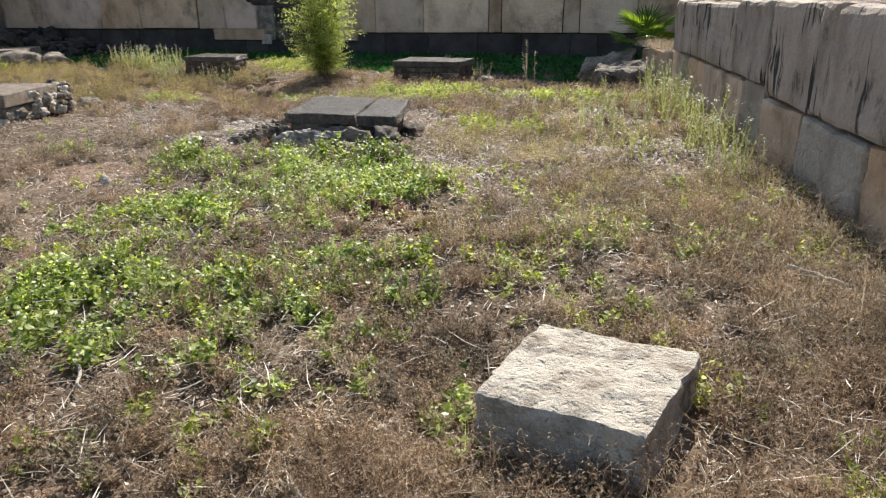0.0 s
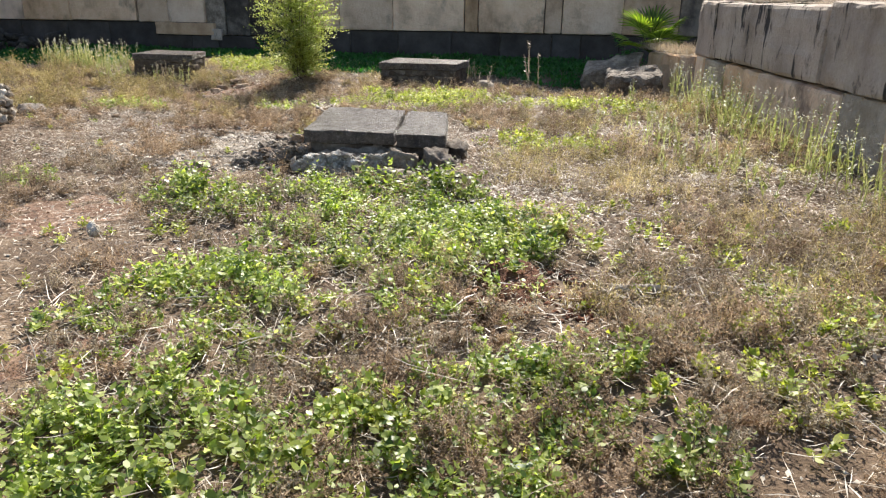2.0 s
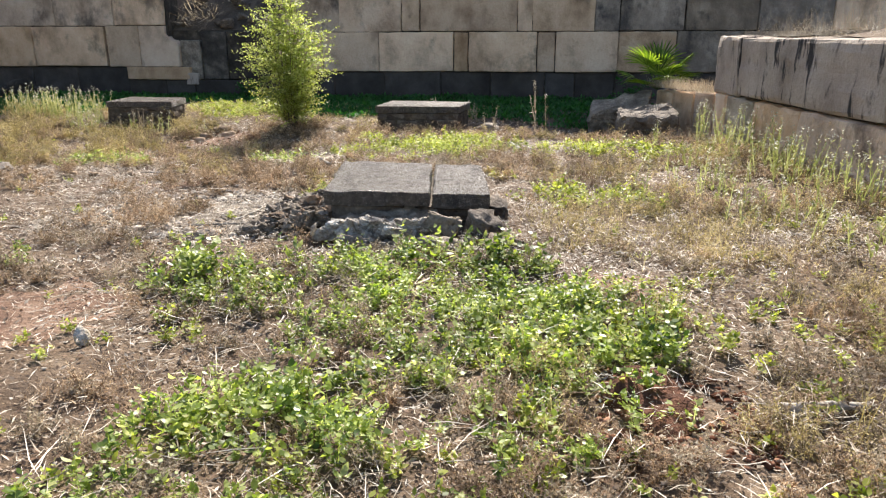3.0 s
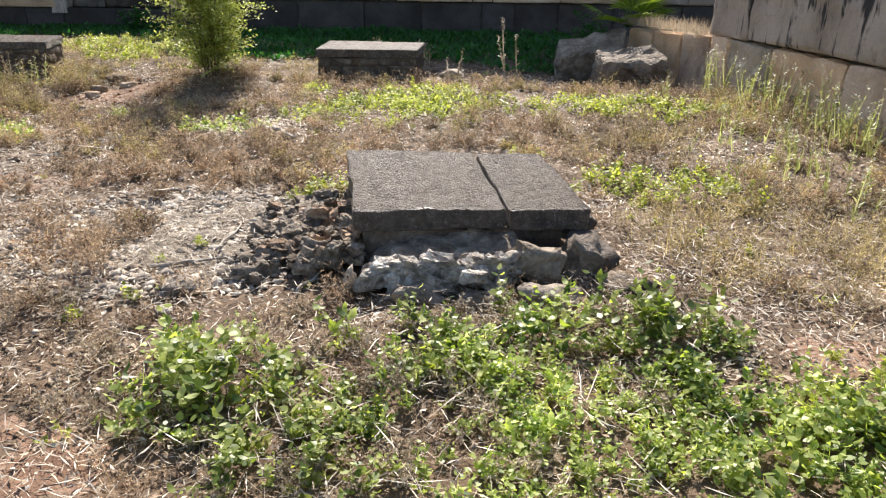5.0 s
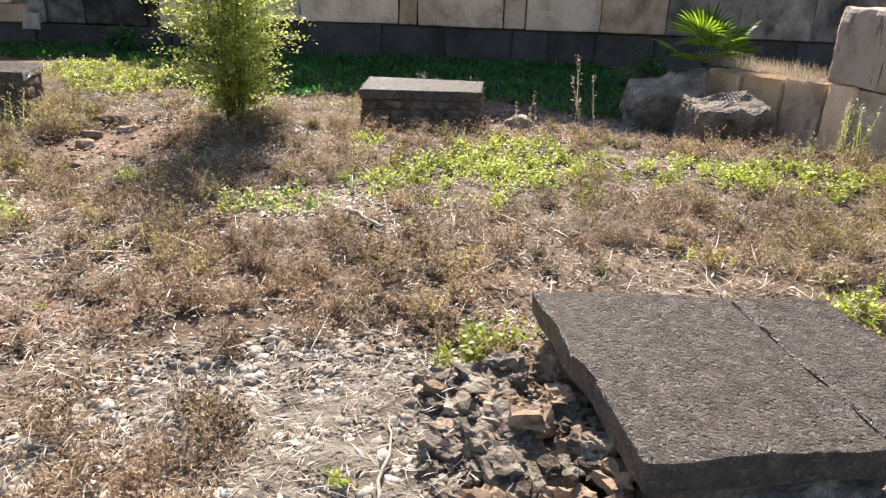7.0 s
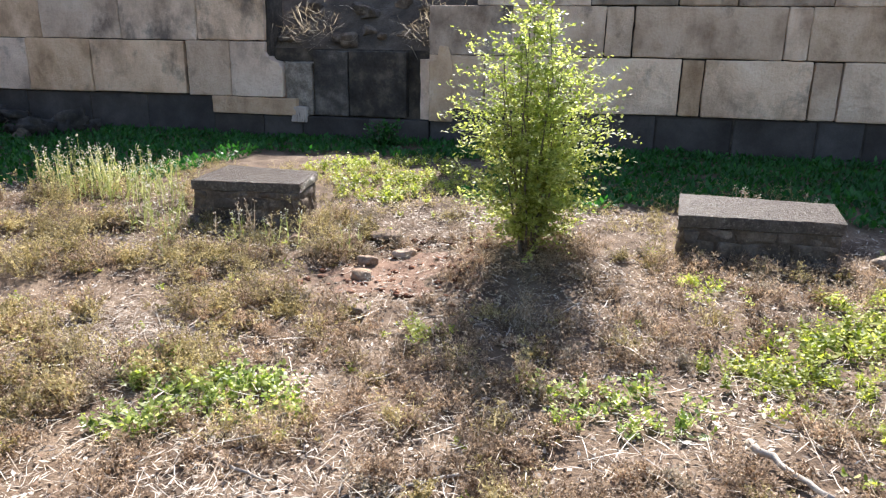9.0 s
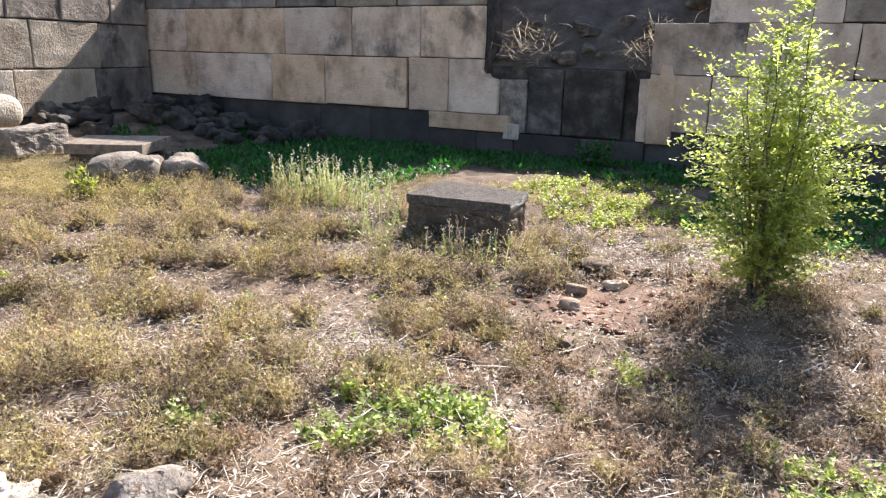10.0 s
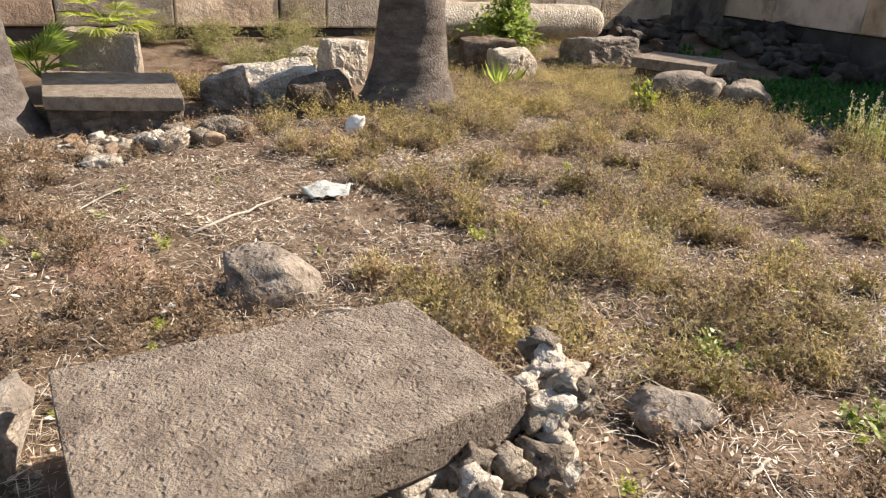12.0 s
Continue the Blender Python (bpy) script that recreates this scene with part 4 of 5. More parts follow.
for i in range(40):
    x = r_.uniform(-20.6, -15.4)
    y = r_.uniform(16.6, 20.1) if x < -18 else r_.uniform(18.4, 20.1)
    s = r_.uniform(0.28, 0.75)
    rock("rock", x, y, (s, s * r_.uniform(0.7, 1.1), s * r_.uniform(0.5, 0.8)), M_STAIN_SHADE, "rubble stone heaped against the wall corner, shade painted into its dark tone", 100 + i, 0.15, group="corner rubble", rough=0.6)
for x, y, s in ((-7.95, 14.35, 0.36), (-8.74, 14.03, 0.22), (-7.88, 13.61, 0.26), (-7.64, 13.86, 0.25), (-7.81, 13.22, 0.24), (-7.59, 12.49, 0.22), (-8.3, 14.3, 0.2),
                (-3.35, 14.45, 0.40), (-4.95, 7.55, 0.24), (-4.72, 7.72, 0.18), (-7.06, 10.02, 0.12), (-7.34, 9.77, 0.13), (-6.74, 9.89, 0.10), (-7.6, 9.8, 0.14)):
    rock("stone", x, y, (s, s * 0.8, s * 0.48), M_ROCK_TAN if x < -6.5 else M_ROCK, "small weathered stone on the soil", int(-x * 37), 0.25, category="stone", group="loose stones", rough=0.2, chips=14)
rock("white_stone", -13.33, 9.52, (0.10, 0.20, 0.30), M_WHITE, "bright white pointed plaster fragment by a palm", 72, 0.2, category="stone")
rock("white_stone", -9.18, 8.92, (0.10, 0.14, 0.08), M_WHITE, "small bright white stone behind a slab", 71, 0.2, category="stone")
rock("white_stone", -9.88, 7.72, (0.10, 0.14, 0.08), M_WHITE, "small bright white stone in litter", 72, 0.2, category="stone")
rock("white_stone", -4.64, 5.59, (0.07, 0.08, 0.13), M_ROCK_PALE, "small bright white stone in weeds", 73, 0.2, category="stone")
rock("white_stone", -4.95, 7.30, (0.12, 0.10, 0.07), M_ROCK_PALE, "small bright white stone on mortar floor", 74, 0.2, category="stone")
# crumpled sheet
bag = bmesh.new()
bmesh.ops.create_grid(bag, x_segments=16, y_segments=10, size=0.5)
for v in bag.verts:
    p = Vector((v.co.x * 0.26, v.co.y * 0.36 * (1 - 0.5 * v.co.x), 0))
    v.co = Vector((-11.58, 8.88, G(-11.58, 8.88) + 0.05)) + p + Vector((0, 0, 0.07 * abs(noise.noise(p * 7)) + 0.02 * noise.noise(p * 22) + 0.5 * max(0, 0.10 - abs(p.x + 0.02)) * (1 - abs(v.co.y))))
bmesh.ops.solidify(bag, geom=bag.faces[:], thickness=0.004)
tagged(link_mesh("plastic_sheet", bag, M_BAG, None, "", True), "crumpled greyish plastic sheet lying on litter", "litter")

# fallen column drum along the left wall
cb = bmesh.new()
rings = []
for i in range(40):
    f = i / 39
    y = 12.0 + 4.2 * f
    x = -19.98 - 0.14 * (y - 16.2)
    e = min(1, (1 - f) * 14, f * 14) ** 0.5
    ring = []
    for k in range(28):
        w = k * 2 * math.pi / 28
        r = 0.35 * (0.72 + 0.28 * e) * (1 + 0.05 * noise.noise(Vector((math.cos(w) * 2, math.sin(w) * 2, y * 2))))
        ring.append(cb.verts.new((x + math.cos(w) * r, y, G(-20.0, 15) + 0.36 + math.sin(w) * r)))
    rings.append(ring)
for a, b in zip(rings, rings[1:]):
    for k in range(28):
        cb.faces.new((a[k], a[(k + 1) % 28], b[(k + 1) % 28], b[k]))
cb.faces.new(rings[0])
cb.faces.new(rings[-1][::-1])
bmesh.ops.recalc_face_normals(cb, faces=cb.faces[:])
tagged(link_mesh("fallen_column", cb, M_ROCK_PALE, None, "", True), "fallen pale limestone column lying along the wall", "column")


# ---- palms ----
def fan_bm(n=20, size=0.5, spread=2.6, droop=0.2, seed=0):
    """One fan leaf: folded leaflets that spread from the tip of its stalk."""
    bm = bmesh.new()
    r = random.Random(seed)
    for i in range(n):
        a = (i / (n - 1) - 0.5) * spread
        L = size * (1 - 0.25 * abs(a) / spread) * r.uniform(0.9, 1.05)
        d = Vector((math.sin(a), math.cos(a), 0))
        s = Vector((d.y, -d.x, 0)) * size * 0.035
        o = Vector((0, 0, 0))
        m1 = d * L * 0.5 + Vector((0, 0, 0.02))
        m2 = d * L * 0.8 - Vector((0, 0, droop * L * 0.25))
        tip = d * L - Vector((0, 0, droop * L * r.uniform(0.6, 1.2)))
        v = [bm.verts.new(p) for p in (o, m1 - s, m1 + Vector((0, 0, -0.012)), m1 + s, m2 - s * 0.7, m2 + s * 0.7, tip)]
        for f in ((0, 1, 2), (0, 2, 3), (1, 4, 2), (2, 4, 5), (2, 5, 3), (4, 6, 5)):
            bm.faces.new([v[k] for k in f])
    return bm


def palm(x, y, r0, height, label, seed):
    th = tagged(empty("palm_tree", x, y, G(x, y)), label, "palm tree", "palm trees")
    bm = bmesh.new()
    rings, seg, n = [], 32, int(height / 0.045)
    for i in range(n + 1):
        z = -0.1 + (height + 0.1) * i / n
        flare = 0.14 * math.exp(-max(z, 0) / 0.16) + 0.22 * math.exp(-max(z, 0) / 0.70)
        ring = []
        for k in range(seg):
            w = 2 * math.pi * k / seg
            r = (r0 + flare) * (1 + 0.005 * ((i % 3) - 1)) + 0.02 * noise.noise(Vector((math.cos(w) * 3, math.sin(w) * 3, z * 3 + seed)))
            r += 0.05 * max(0, 0.25 - z) * noise.noise(Vector((math.cos(w) * 9, math.sin(w) * 9, z * 14)))*4
            ring.append(bm.verts.new((x + 0.03 * z + math.cos(w) * r, y + math.sin(w) * r, G(x, y) + z)))
        rings.append(ring)
    for a, b in zip(rings, rings[1:]):
        for k in range(seg):
            bm.faces.new((a[k], a[(k + 1) % seg], b[(k + 1) % seg], b[k]))
    bm.faces.new(rings[-1])
    under(link_mesh("trunk", bm, M_PALM, None, "ringed grey-brown palm trunk with a flared base", True), th)
    crown = bmesh.new()
    r = random.Random(seed)
    for i in range(34):
        f = fan_bm(18, r.uniform(0.8, 1.0), 2.9, 0.5, i)
        az, el = r.uniform(0, 6.28), r.uniform(-0.6, 1.2)
        d = Vector((math.cos(az) * math.cos(el), math.sin(az) * math.cos(el), math.sin(el)))
        f.transform(Matrix.Translation(Vector((x + 0.03 * height, y, G(x, y) + height)) + d * r.uniform(0.7, 1.2)) @ d.to_track_quat("Y", "Z").to_matrix().to_4x4())
        t = bpy.data.meshes.new("tmp")
        f.to_mesh(t)
        f.free()
        crown.from_mesh(t)
        bpy.data.meshes.remove(t)
    under(link_mesh("crown", crown, M_FAN), th)


palm(-14.75, 10.50, 0.335, 7.5, "tall palm with a thick ringed grey-brown trunk", 1)
palm(-14.05, 6.02, 0.40, 7.5, "tall palm trunk beside a slab pedestal", 2)


def fan_plant(x, y, z, n, size, label, seed, mat=M_FAN, el0=0.2, el1=1.2):
    th = tagged(empty("fan_palm", x, y, z), label, "palm plant")
    r = random.Random(seed)
    for i in range(n):
        az, el = r.uniform(0, 6.28), r.uniform(el0, el1)
        d = Vector((math.cos(az) * math.cos(el), math.sin(az) * math.cos(el), math.sin(el)))
        L = size * r.uniform(0.6, 1.1)
        p = Vector((x, y, z))
        tip = p + d * L
        st = link_mesh("stalk", tube_bm([p, p + d * L * 0.5 + Vector((0, 0, 0.03)), tip], (0.012, 0.009, 0.007)), mat)
        f = fan_bm(18, size * r.uniform(0.75, 1.0), 2.7, 0.15, seed * 50 + i)
        f.transform(Matrix.Translation(tip) @ d.to_track_quat("Y", "Z").to_matrix().to_4x4())
        blade = under(link_mesh("leaf", f, mat), th)
        st.parent = blade
    return th


fan_plant(-0.52, 16.2, 0.55, 14, 0.52, "young fan palm growing at the end of the low wall", 5)
fan_plant(-15.1, 6.55, 0.30, 10, 0.36, "young fan palm with grey-green leaves behind a slab", 6, M_STRAP)
fan_plant(-15.7, 7.2, 0.80, 11, 0.38, "yellowish fan palm sprouting from the top of a block", 7, M_LEAF_Y, -0.1, 0.6)


# ---- plants and litter ----
GREEN = ((-2.02, 4.02, 0.42, 0.40), (-1.64, 4.31, 0.28, 0.26), (-2.98, 3.30, 0.62, 0.65), (-1.70, 3.45, 0.50, 0.60), (-0.68, 2.92, 0.18, 0.28), (-0.55, 5.20, 0.32, 0.30), (-1.24, 3.90, 0.16, 0.16),
         (-3.5, 6.35, 0.9, 0.40), (-2.6, 5.7, 0.80, 0.85), (-3.25, 3.6, 0.42, 0.60), (0.28, 5.14, 0.20, 0.25), (-3.44, 4.82, 0.55, 0.55),
         (-4.58, 6.74, 0.26, 0.36), (-3.34, 6.85, 0.50, 0.20), (-2.66, 6.95, 0.30, 0.20), (-2.55, 6.35, 0.35, 0.30), (-2.3, 5.9, 0.45, 0.5),
         (-6.13, 6.76, 0.25, 0.25), (-7.89, 10.82, 0.48, 0.38), (-5.82, 11.27, 0.40, 0.26), (-8.6, 10.1, 0.22, 0.16))
YELLOW = ((-4.14, 11.9, 0.85, 0.75), (-4.71, 11.93, 0.32, 0.35), (-3.75, 12.7, 0.60, 0.80), (-5.14, 13.31, 0.25, 0.22), (-2.4, 12.4, 0.80, 0.40),
          (-1.2, 12.0, 0.7, 0.5), (-4.47, 8.98, 0.20, 0.18), (-7.14, 12.25, 0.28, 0.22), (-8.9, 17.6, 1.1, 0.8), (-1.9, 9.3, 0.7, 0.4),
          (-8.3, 16.4, 0.8, 0.7))
# ground that nothing grows through: x0, x1, y0, y1
SOLID = ((-4.22, -2.84, 7.75, 8.95), (-5.25, -3.72, 14.18, 15.15), (-10.12, -8.86, 14.32, 15.24), (-8.9, -7.8, 7.42, 8.84), (-15.05, -13.56, 6.57, 7.94),
         (-17.0, -14.9, 14.7, 15.95), (-0.62, 0.08, 2.6, 3.32))


def free(x, y):
    ok = (x < right_x(y) - 0.02) & (y < WY - 0.05) & (x > -21.2 + 0.1 * (20.5 - y) + 0.1)
    for a, b, c, d in SOLID:
        ok &= ~((x > a) & (x < b) & (y > c) & (y < d))
    ok &= np.hypot(x + 14.75, y - 10.50) > 0.55
    ok &= np.hypot(x + 14.05, y - 6.02) > 0.6
    return ok


def fbm(x, y, s=1.0, o=0.0):
    return (np.sin(1.9 * s * x + 1.3 * s * y + o) + np.sin(-1.1 * s * x + 2.3 * s * y + 2 * o + 1) + 0.6 * np.sin(4.3 * s * x - 3.1 * s * y + o * 3)
            + 0.5 * np.sin(6.1 * s * y + 5.3 * s * x + o)) / 3.1


def ellipse_points(cells, density, r=rng):
    out = []
    for x, y, a, b in cells:
        n = int(density * math.pi * a * b)
        w, q = r.uniform(0, 2 * np.pi, n), np.sqrt(r.uniform(0, 1, n)) * r.uniform(0.75, 1.2, n)
        out.append(np.stack([x + a * q * np.cos(w), y + b * q * np.sin(w)], 1))
    p = np.concatenate(out)
    return p[free(p[:, 0], p[:, 1])]


def blades(p, d, s, length, width, bend=0.0):
    """Pointed oval leaves, folded down towards the tip; arrays."""
    n = len(p)
    L, W = np.asarray(length).reshape(-1, 1), np.asarray(width).reshape(-1, 1)
    up = np.cross(s, d)
    B = np.asarray(bend).reshape(-1, 1) * L
    a, c = p + d * L * 0.32 + up * B * 0.6, p + d * L * 0.68 + up * B * 0.5
    v = np.stack([p, a - s * W * 0.9, c - s * W * 0.85, p + d * L - up * np.abs(B) * 0.8, c + s * W * 0.85, a + s * W * 0.9], 1).reshape(-1, 3)
    i = np.arange(n)[:, None] * 6
    return v, np.concatenate([i + [0, 1, 5], i + [1, 2, 5], i + [2, 4, 5], i + [2, 3, 4]], 0)


def leafy(name, cells, density, mat, label, leaf=(0.03, 0.06), tall=0.20, per=8, kind="stuff"):
    """Low broad-leaved weeds: plants of a few leaning stems from one root, leaves up each stem."""
    p = ellipse_points(cells, density / 5)
    keep = fbm(p[:, 0], p[:, 1], 3.1, 1.0) + 0.9 * fbm(p[:, 0], p[:, 1], 8.3, 2.0) > rng.uniform(-1.25, -0.1, len(p))
    p = p[keep]
    size = rng.uniform(0.55, 1.25, len(p)) * (0.9 + 0.35 * fbm(p[:, 0], p[:, 1], 1.4, 2.0))
    k = np.repeat(np.arange(len(p)), rng.integers(3, 8, len(p)))
    n = len(k)
    h = tall * size[k] * rng.uniform(0.5, 1.0, n)
    x, y = p[k, 0] + rng.normal(0, 0.012, n), p[k, 1] + rng.normal(0, 0.012, n)
    base = np.stack([x, y, gz(x, y)], 1)
    heap = Heap()
    d, s = ways(n, 28, 86)
    heap.add(*quads(base, d, s, h, np.full(n, 0.0018)))
    i = np.repeat(np.arange(n), per)
    m = len(i)
    f = np.tile(np.linspace(0.3, 1.0, per), n)
    q = base[i] + d[i] * (h[i] * f)[:, None] + rng.normal(0, 0.005, (m, 3))
    q[:, 2] = np.maximum(q[:, 2], base[i][:, 2] + 0.006)
    dd, ss = ways(m, -15, 48)
    L = rng.uniform(*leaf, m) * (1.2 - 0.45 * f) * np.clip(size[k][i], 0.6, 1.2)
    heap.add(*blades(q, dd, ss, L, L * rng.uniform(0.22, 0.34, m), rng.uniform(-0.05, 0.22, m)))
    return tagged(heap.make(name, mat), label, "weeds", kind=kind)


leafy("green_weeds", tuple((x, y, a * 1.2, b * 1.2) for x, y, a, b in GREEN), 340, M_LEAF, "bright green low broad-leaved weeds in patches", (0.024, 0.054), 0.17)
leafy("green_weeds", ((-4.62, 6.74, 0.26, 0.30), (-3.6, 7.02, 0.46, 0.2), (-2.8, 7.1, 0.42, 0.18)), 260, M_LEAF, "lush green leafy weeds in front of a pedestal", (0.038, 0.072), 0.24)
leafy("green_weeds", ((-8.15, 11.13, 0.55, 0.34),), 240, M_LEAF, "broad patch of green leafy weeds on straw", (0.03, 0.06), 0.18)
leafy("yellow_weeds", tuple((x, y, a * 1.15, b * 1.15) for x, y, a, b in YELLOW), 270, M_LEAF_Y, "yellow-green low leafy weeds in patches", (0.026, 0.056), 0.18)
# scattered sprouts everywhere
sp = np.stack([rng.uniform(-12, 1.2, 420), rng.uniform(1.2, 15.5, 420)], 1)
leafy("green_weeds", tuple((x, y, 0.10, 0.10) for x, y in sp.tolist()), 170, M_LEAF_Y, "small scattered green sprouts among litter", (0.022, 0.045), 0.10, 6)
leafy("green_weeds", tuple((x, y, 0.45, 0.45) for x, y in ((rng.uniform(-4, 0.9), rng.uniform(1.8, 6.8)) for _ in range(52))), 85, M_LEAF_Y, "thin green weeds between dry plants", (0.025, 0.05), 0.13, 7)

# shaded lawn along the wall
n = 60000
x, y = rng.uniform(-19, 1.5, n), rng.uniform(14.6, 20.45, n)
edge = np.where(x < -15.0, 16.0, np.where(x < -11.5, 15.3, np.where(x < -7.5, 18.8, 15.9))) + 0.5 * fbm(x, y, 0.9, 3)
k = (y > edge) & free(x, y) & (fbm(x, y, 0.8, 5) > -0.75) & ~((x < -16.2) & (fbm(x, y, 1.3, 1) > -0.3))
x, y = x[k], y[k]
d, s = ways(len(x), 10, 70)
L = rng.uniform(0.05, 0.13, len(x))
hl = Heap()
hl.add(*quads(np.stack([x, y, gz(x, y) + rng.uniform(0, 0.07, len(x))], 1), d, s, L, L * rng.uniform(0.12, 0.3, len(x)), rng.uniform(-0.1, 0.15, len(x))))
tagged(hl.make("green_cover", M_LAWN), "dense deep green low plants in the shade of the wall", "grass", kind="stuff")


def fuzz(name, n, region, mat, label, size=(0.07, 0.17), per=130, thin=0.0014, where=None, lo=5, hi=62, cluster=0, spread=0.2):
    """Fine dry weeds: clumps of thin branching stems with tiny leaf remains."""
    m = n // cluster if cluster else n
    x, y = rng.uniform(region[0], region[1], m), rng.uniform(region[2], region[3], m)
    R = rng.uniform(*size, m)
    if cluster:
        w = np.repeat(rng.uniform(0.5, 1.4, m), cluster) * spread
        x, y, R = np.repeat(x, cluster), np.repeat(y, cluster), np.repeat(R, cluster)
        gx_, gy_ = rng.normal(0, 1, len(x)), rng.normal(0, 1, len(x))
        x, y = x + gx_ * w, y + gy_ * w
        R = R * np.clip(1.25 - 0.35 * np.hypot(gx_, gy_), 0.4, 1.3)
    k = free(x, y)
    if where is not None:
        k &= where(x, y)
    x, y, R = x[k], y[k], R[k]
    n = len(x)
    base = np.stack([x, y, gz(x, y)], 1)
    heap = Heap()
    a = np.repeat(np.arange(n), per // 6)
    d, s = ways(len(a), lo, hi)
    L = R[a] * rng.uniform(0.6, 1.3, len(a))
    st = base[a] + np.stack([rng.normal(0, 1, len(a)), rng.normal(0, 1, len(a)), np.zeros(len(a))], 1) * (R[a] * 0.5)[:, None]
    heap.add(*tris(st, d, s, L, np.full(len(a), thin)))
    b = np.repeat(np.arange(len(a)), 4)
    f = rng.uniform(0.15, 1.0, len(b))
    q = st[b] + d[b] * (L[b] * f)[:, None]
    dd, ss = ways(len(b), -20, 65)
    L2 = R[a][b] * rng.uniform(0.15, 0.42, len(b))
    heap.add(*tris(q, dd, ss, L2, np.full(len(b), thin * 0.8)))
    c = np.repeat(np.arange(len(b)), 3)
    q2 = q[c] + dd[c] * (L2[c] * rng.uniform(0.2, 1.0, len(c)))[:, None]
    d3, s3 = ways(len(c), -40, 60)
    heap.add(*tris(q2, d3, s3, rng.uniform(0.006, 0.016, len(c)) * (thin / 0.0012), rng.uniform(0.0014, 0.0030, len(c)) * (thin / 0.0012)))
    return tagged(heap.make(name, mat), label, "dry weeds", kind="stuff")


def in_cells(x, y, cells, grow=1.0):
    k = np.zeros(len(x), bool)
    for cx, cy, a, b in cells:
        k |= ((x - cx) / (a * grow)) ** 2 + ((y - cy) / (b * grow)) ** 2 < 1
    return k


BARE = ((-9.5, 13.85, 0.8, 0.42), (-5.15, 6.05, 0.38, 0.45), (-1.95, 5.3, 0.30, 0.35), (-5.2, 8.35, 0.9, 0.8), (-6.6, 9.3, 0.9, 0.5), (-6.9, 9.8, 0.8, 0.4), (-7.5, 13.3, 0.7, 0.6),
        (-1.9, 6.8, 0.35, 0.5), (-11.6, 8.2, 1.3, 1.0), (-4.6, 8.2, 0.6, 0.8), (-3.2, 9.6, 1.2, 0.4), (-8.2, 8.0, 0.9, 1.1), (-5.6, 9.3, 0.6, 0.3))
open_ = lambda x, y: ~in_cells(x, y, GREEN + YELLOW, 0.25) & ~((y > 9) & in_cells(x, y, GREEN + YELLOW, 0.85)) & ~in_cells(x, y, BARE) & (fbm(x, y, 0.9, 0.4) > -0.35) & ((x > -8) | (fbm(x, y, 2.1, 1.7) > 0.0))
fuzz("dry_weeds", 900, (-6.5, 1.6, 1.0, 8.0), M_DRY, "fine brown dried weeds in low clumps", (0.05, 0.12), 84, 0.0013, where=open_)
fuzz("dry_weeds", 650, (-9, 1, 8.5, 14.5), M_DRY, "fine brown dried weeds in low clumps", (0.05, 0.12), 72, 0.0018, where=open_)
fuzz("dry_weeds", 450, (-14.5, -8.0, 6.2, 15.2), M_DRY, "fine rusty brown dried weeds in low clumps", (0.04, 0.10), 72, 0.0018, where=open_)


def bushes(name, n, region, mat, label, size, stems=18, sprigs=6, leaves=6, thick=0.0014, leaf=(0.008, 0.018), lo=4, hi=72, where=None, apart=0.75):
    """Dried bushy weeds: each a root with stems on all sides, side sprigs and shrivelled leaves, dense at its heart."""
    x, y = rng.uniform(region[0], region[1], n * 5), rng.uniform(region[2], region[3], n * 5)
    k = free(x, y)
    if where is not None:
        k &= where(x, y)
    x, y = x[k], y[k]
    R = rng.uniform(0, 1, len(x)) ** 1.6 * (size[1] - size[0]) + size[0]
    got = np.zeros((0, 3))
    for a, b, r in zip(x, y, R):
        if len(got) >= n:
            break
        if not len(got) or np.all(np.hypot(got[:, 0] - a, got[:, 1] - b) > apart * (got[:, 2] + r) * 0.6):
            got = np.vstack([got, (a, b, r)])
    x, y, R = got.T
    base = np.stack([x, y, gz(x, y)], 1)
    heap = Heap()
    flat_way = rng.uniform(0, 2 * np.pi, len(x))
    a = np.repeat(np.arange(len(x)), stems)
    d, s = ways(len(a), lo, hi)
    lean = np.stack([np.cos(flat_way), np.sin(flat_way), np.zeros(len(x))], 1) * rng.uniform(0, 0.45, (len(x), 1))
    d = unit(d + lean[a])
    L = R[a] * rng.uniform(0.55, 1.15, len(a))
    st = base[a] + np.stack([rng.normal(0, 1, len(a)), rng.normal(0, 1, len(a)), np.zeros(len(a))], 1) * (R[a] * 0.14)[:, None]
    heap.add(*quads(st, d, s, L, np.full(len(a), thick), rng.uniform(-0.06, 0.10, len(a))))
    b = np.repeat(np.arange(len(a)), sprigs)
    f = rng.uniform(0.22, 1.0, len(b))
    q = st[b] + d[b] * (L[b] * f)[:, None]
    dd, ss = ways(len(b), -25, 60)
    dd = unit(dd + 0.25 * d[b])
    L2 = R[a][b] * rng.uniform(0.16, 0.42, len(b)) * (1.2 - 0.5 * f)
    heap.add(*tris(q, dd, ss, L2, np.full(len(b), thick * 0.8)))
    c = np.repeat(np.arange(len(b)), leaves)
    q2 = q[c] + dd[c] * (L2[c] * rng.uniform(0.1, 1.0, len(c)))[:, None]
    q2[:, 2] = np.maximum(q2[:, 2], base[a][b][c][:, 2] + 0.003)
    d3, s3 = ways(len(c), -50, 60)
    L3 = rng.uniform(*leaf, len(c))
    heap.add(*tris(q2, d3, s3, L3, L3 * rng.uniform(0.16, 0.30, len(c))))
    return tagged(heap.make(name, mat), label, "dry weeds", kind="stuff")


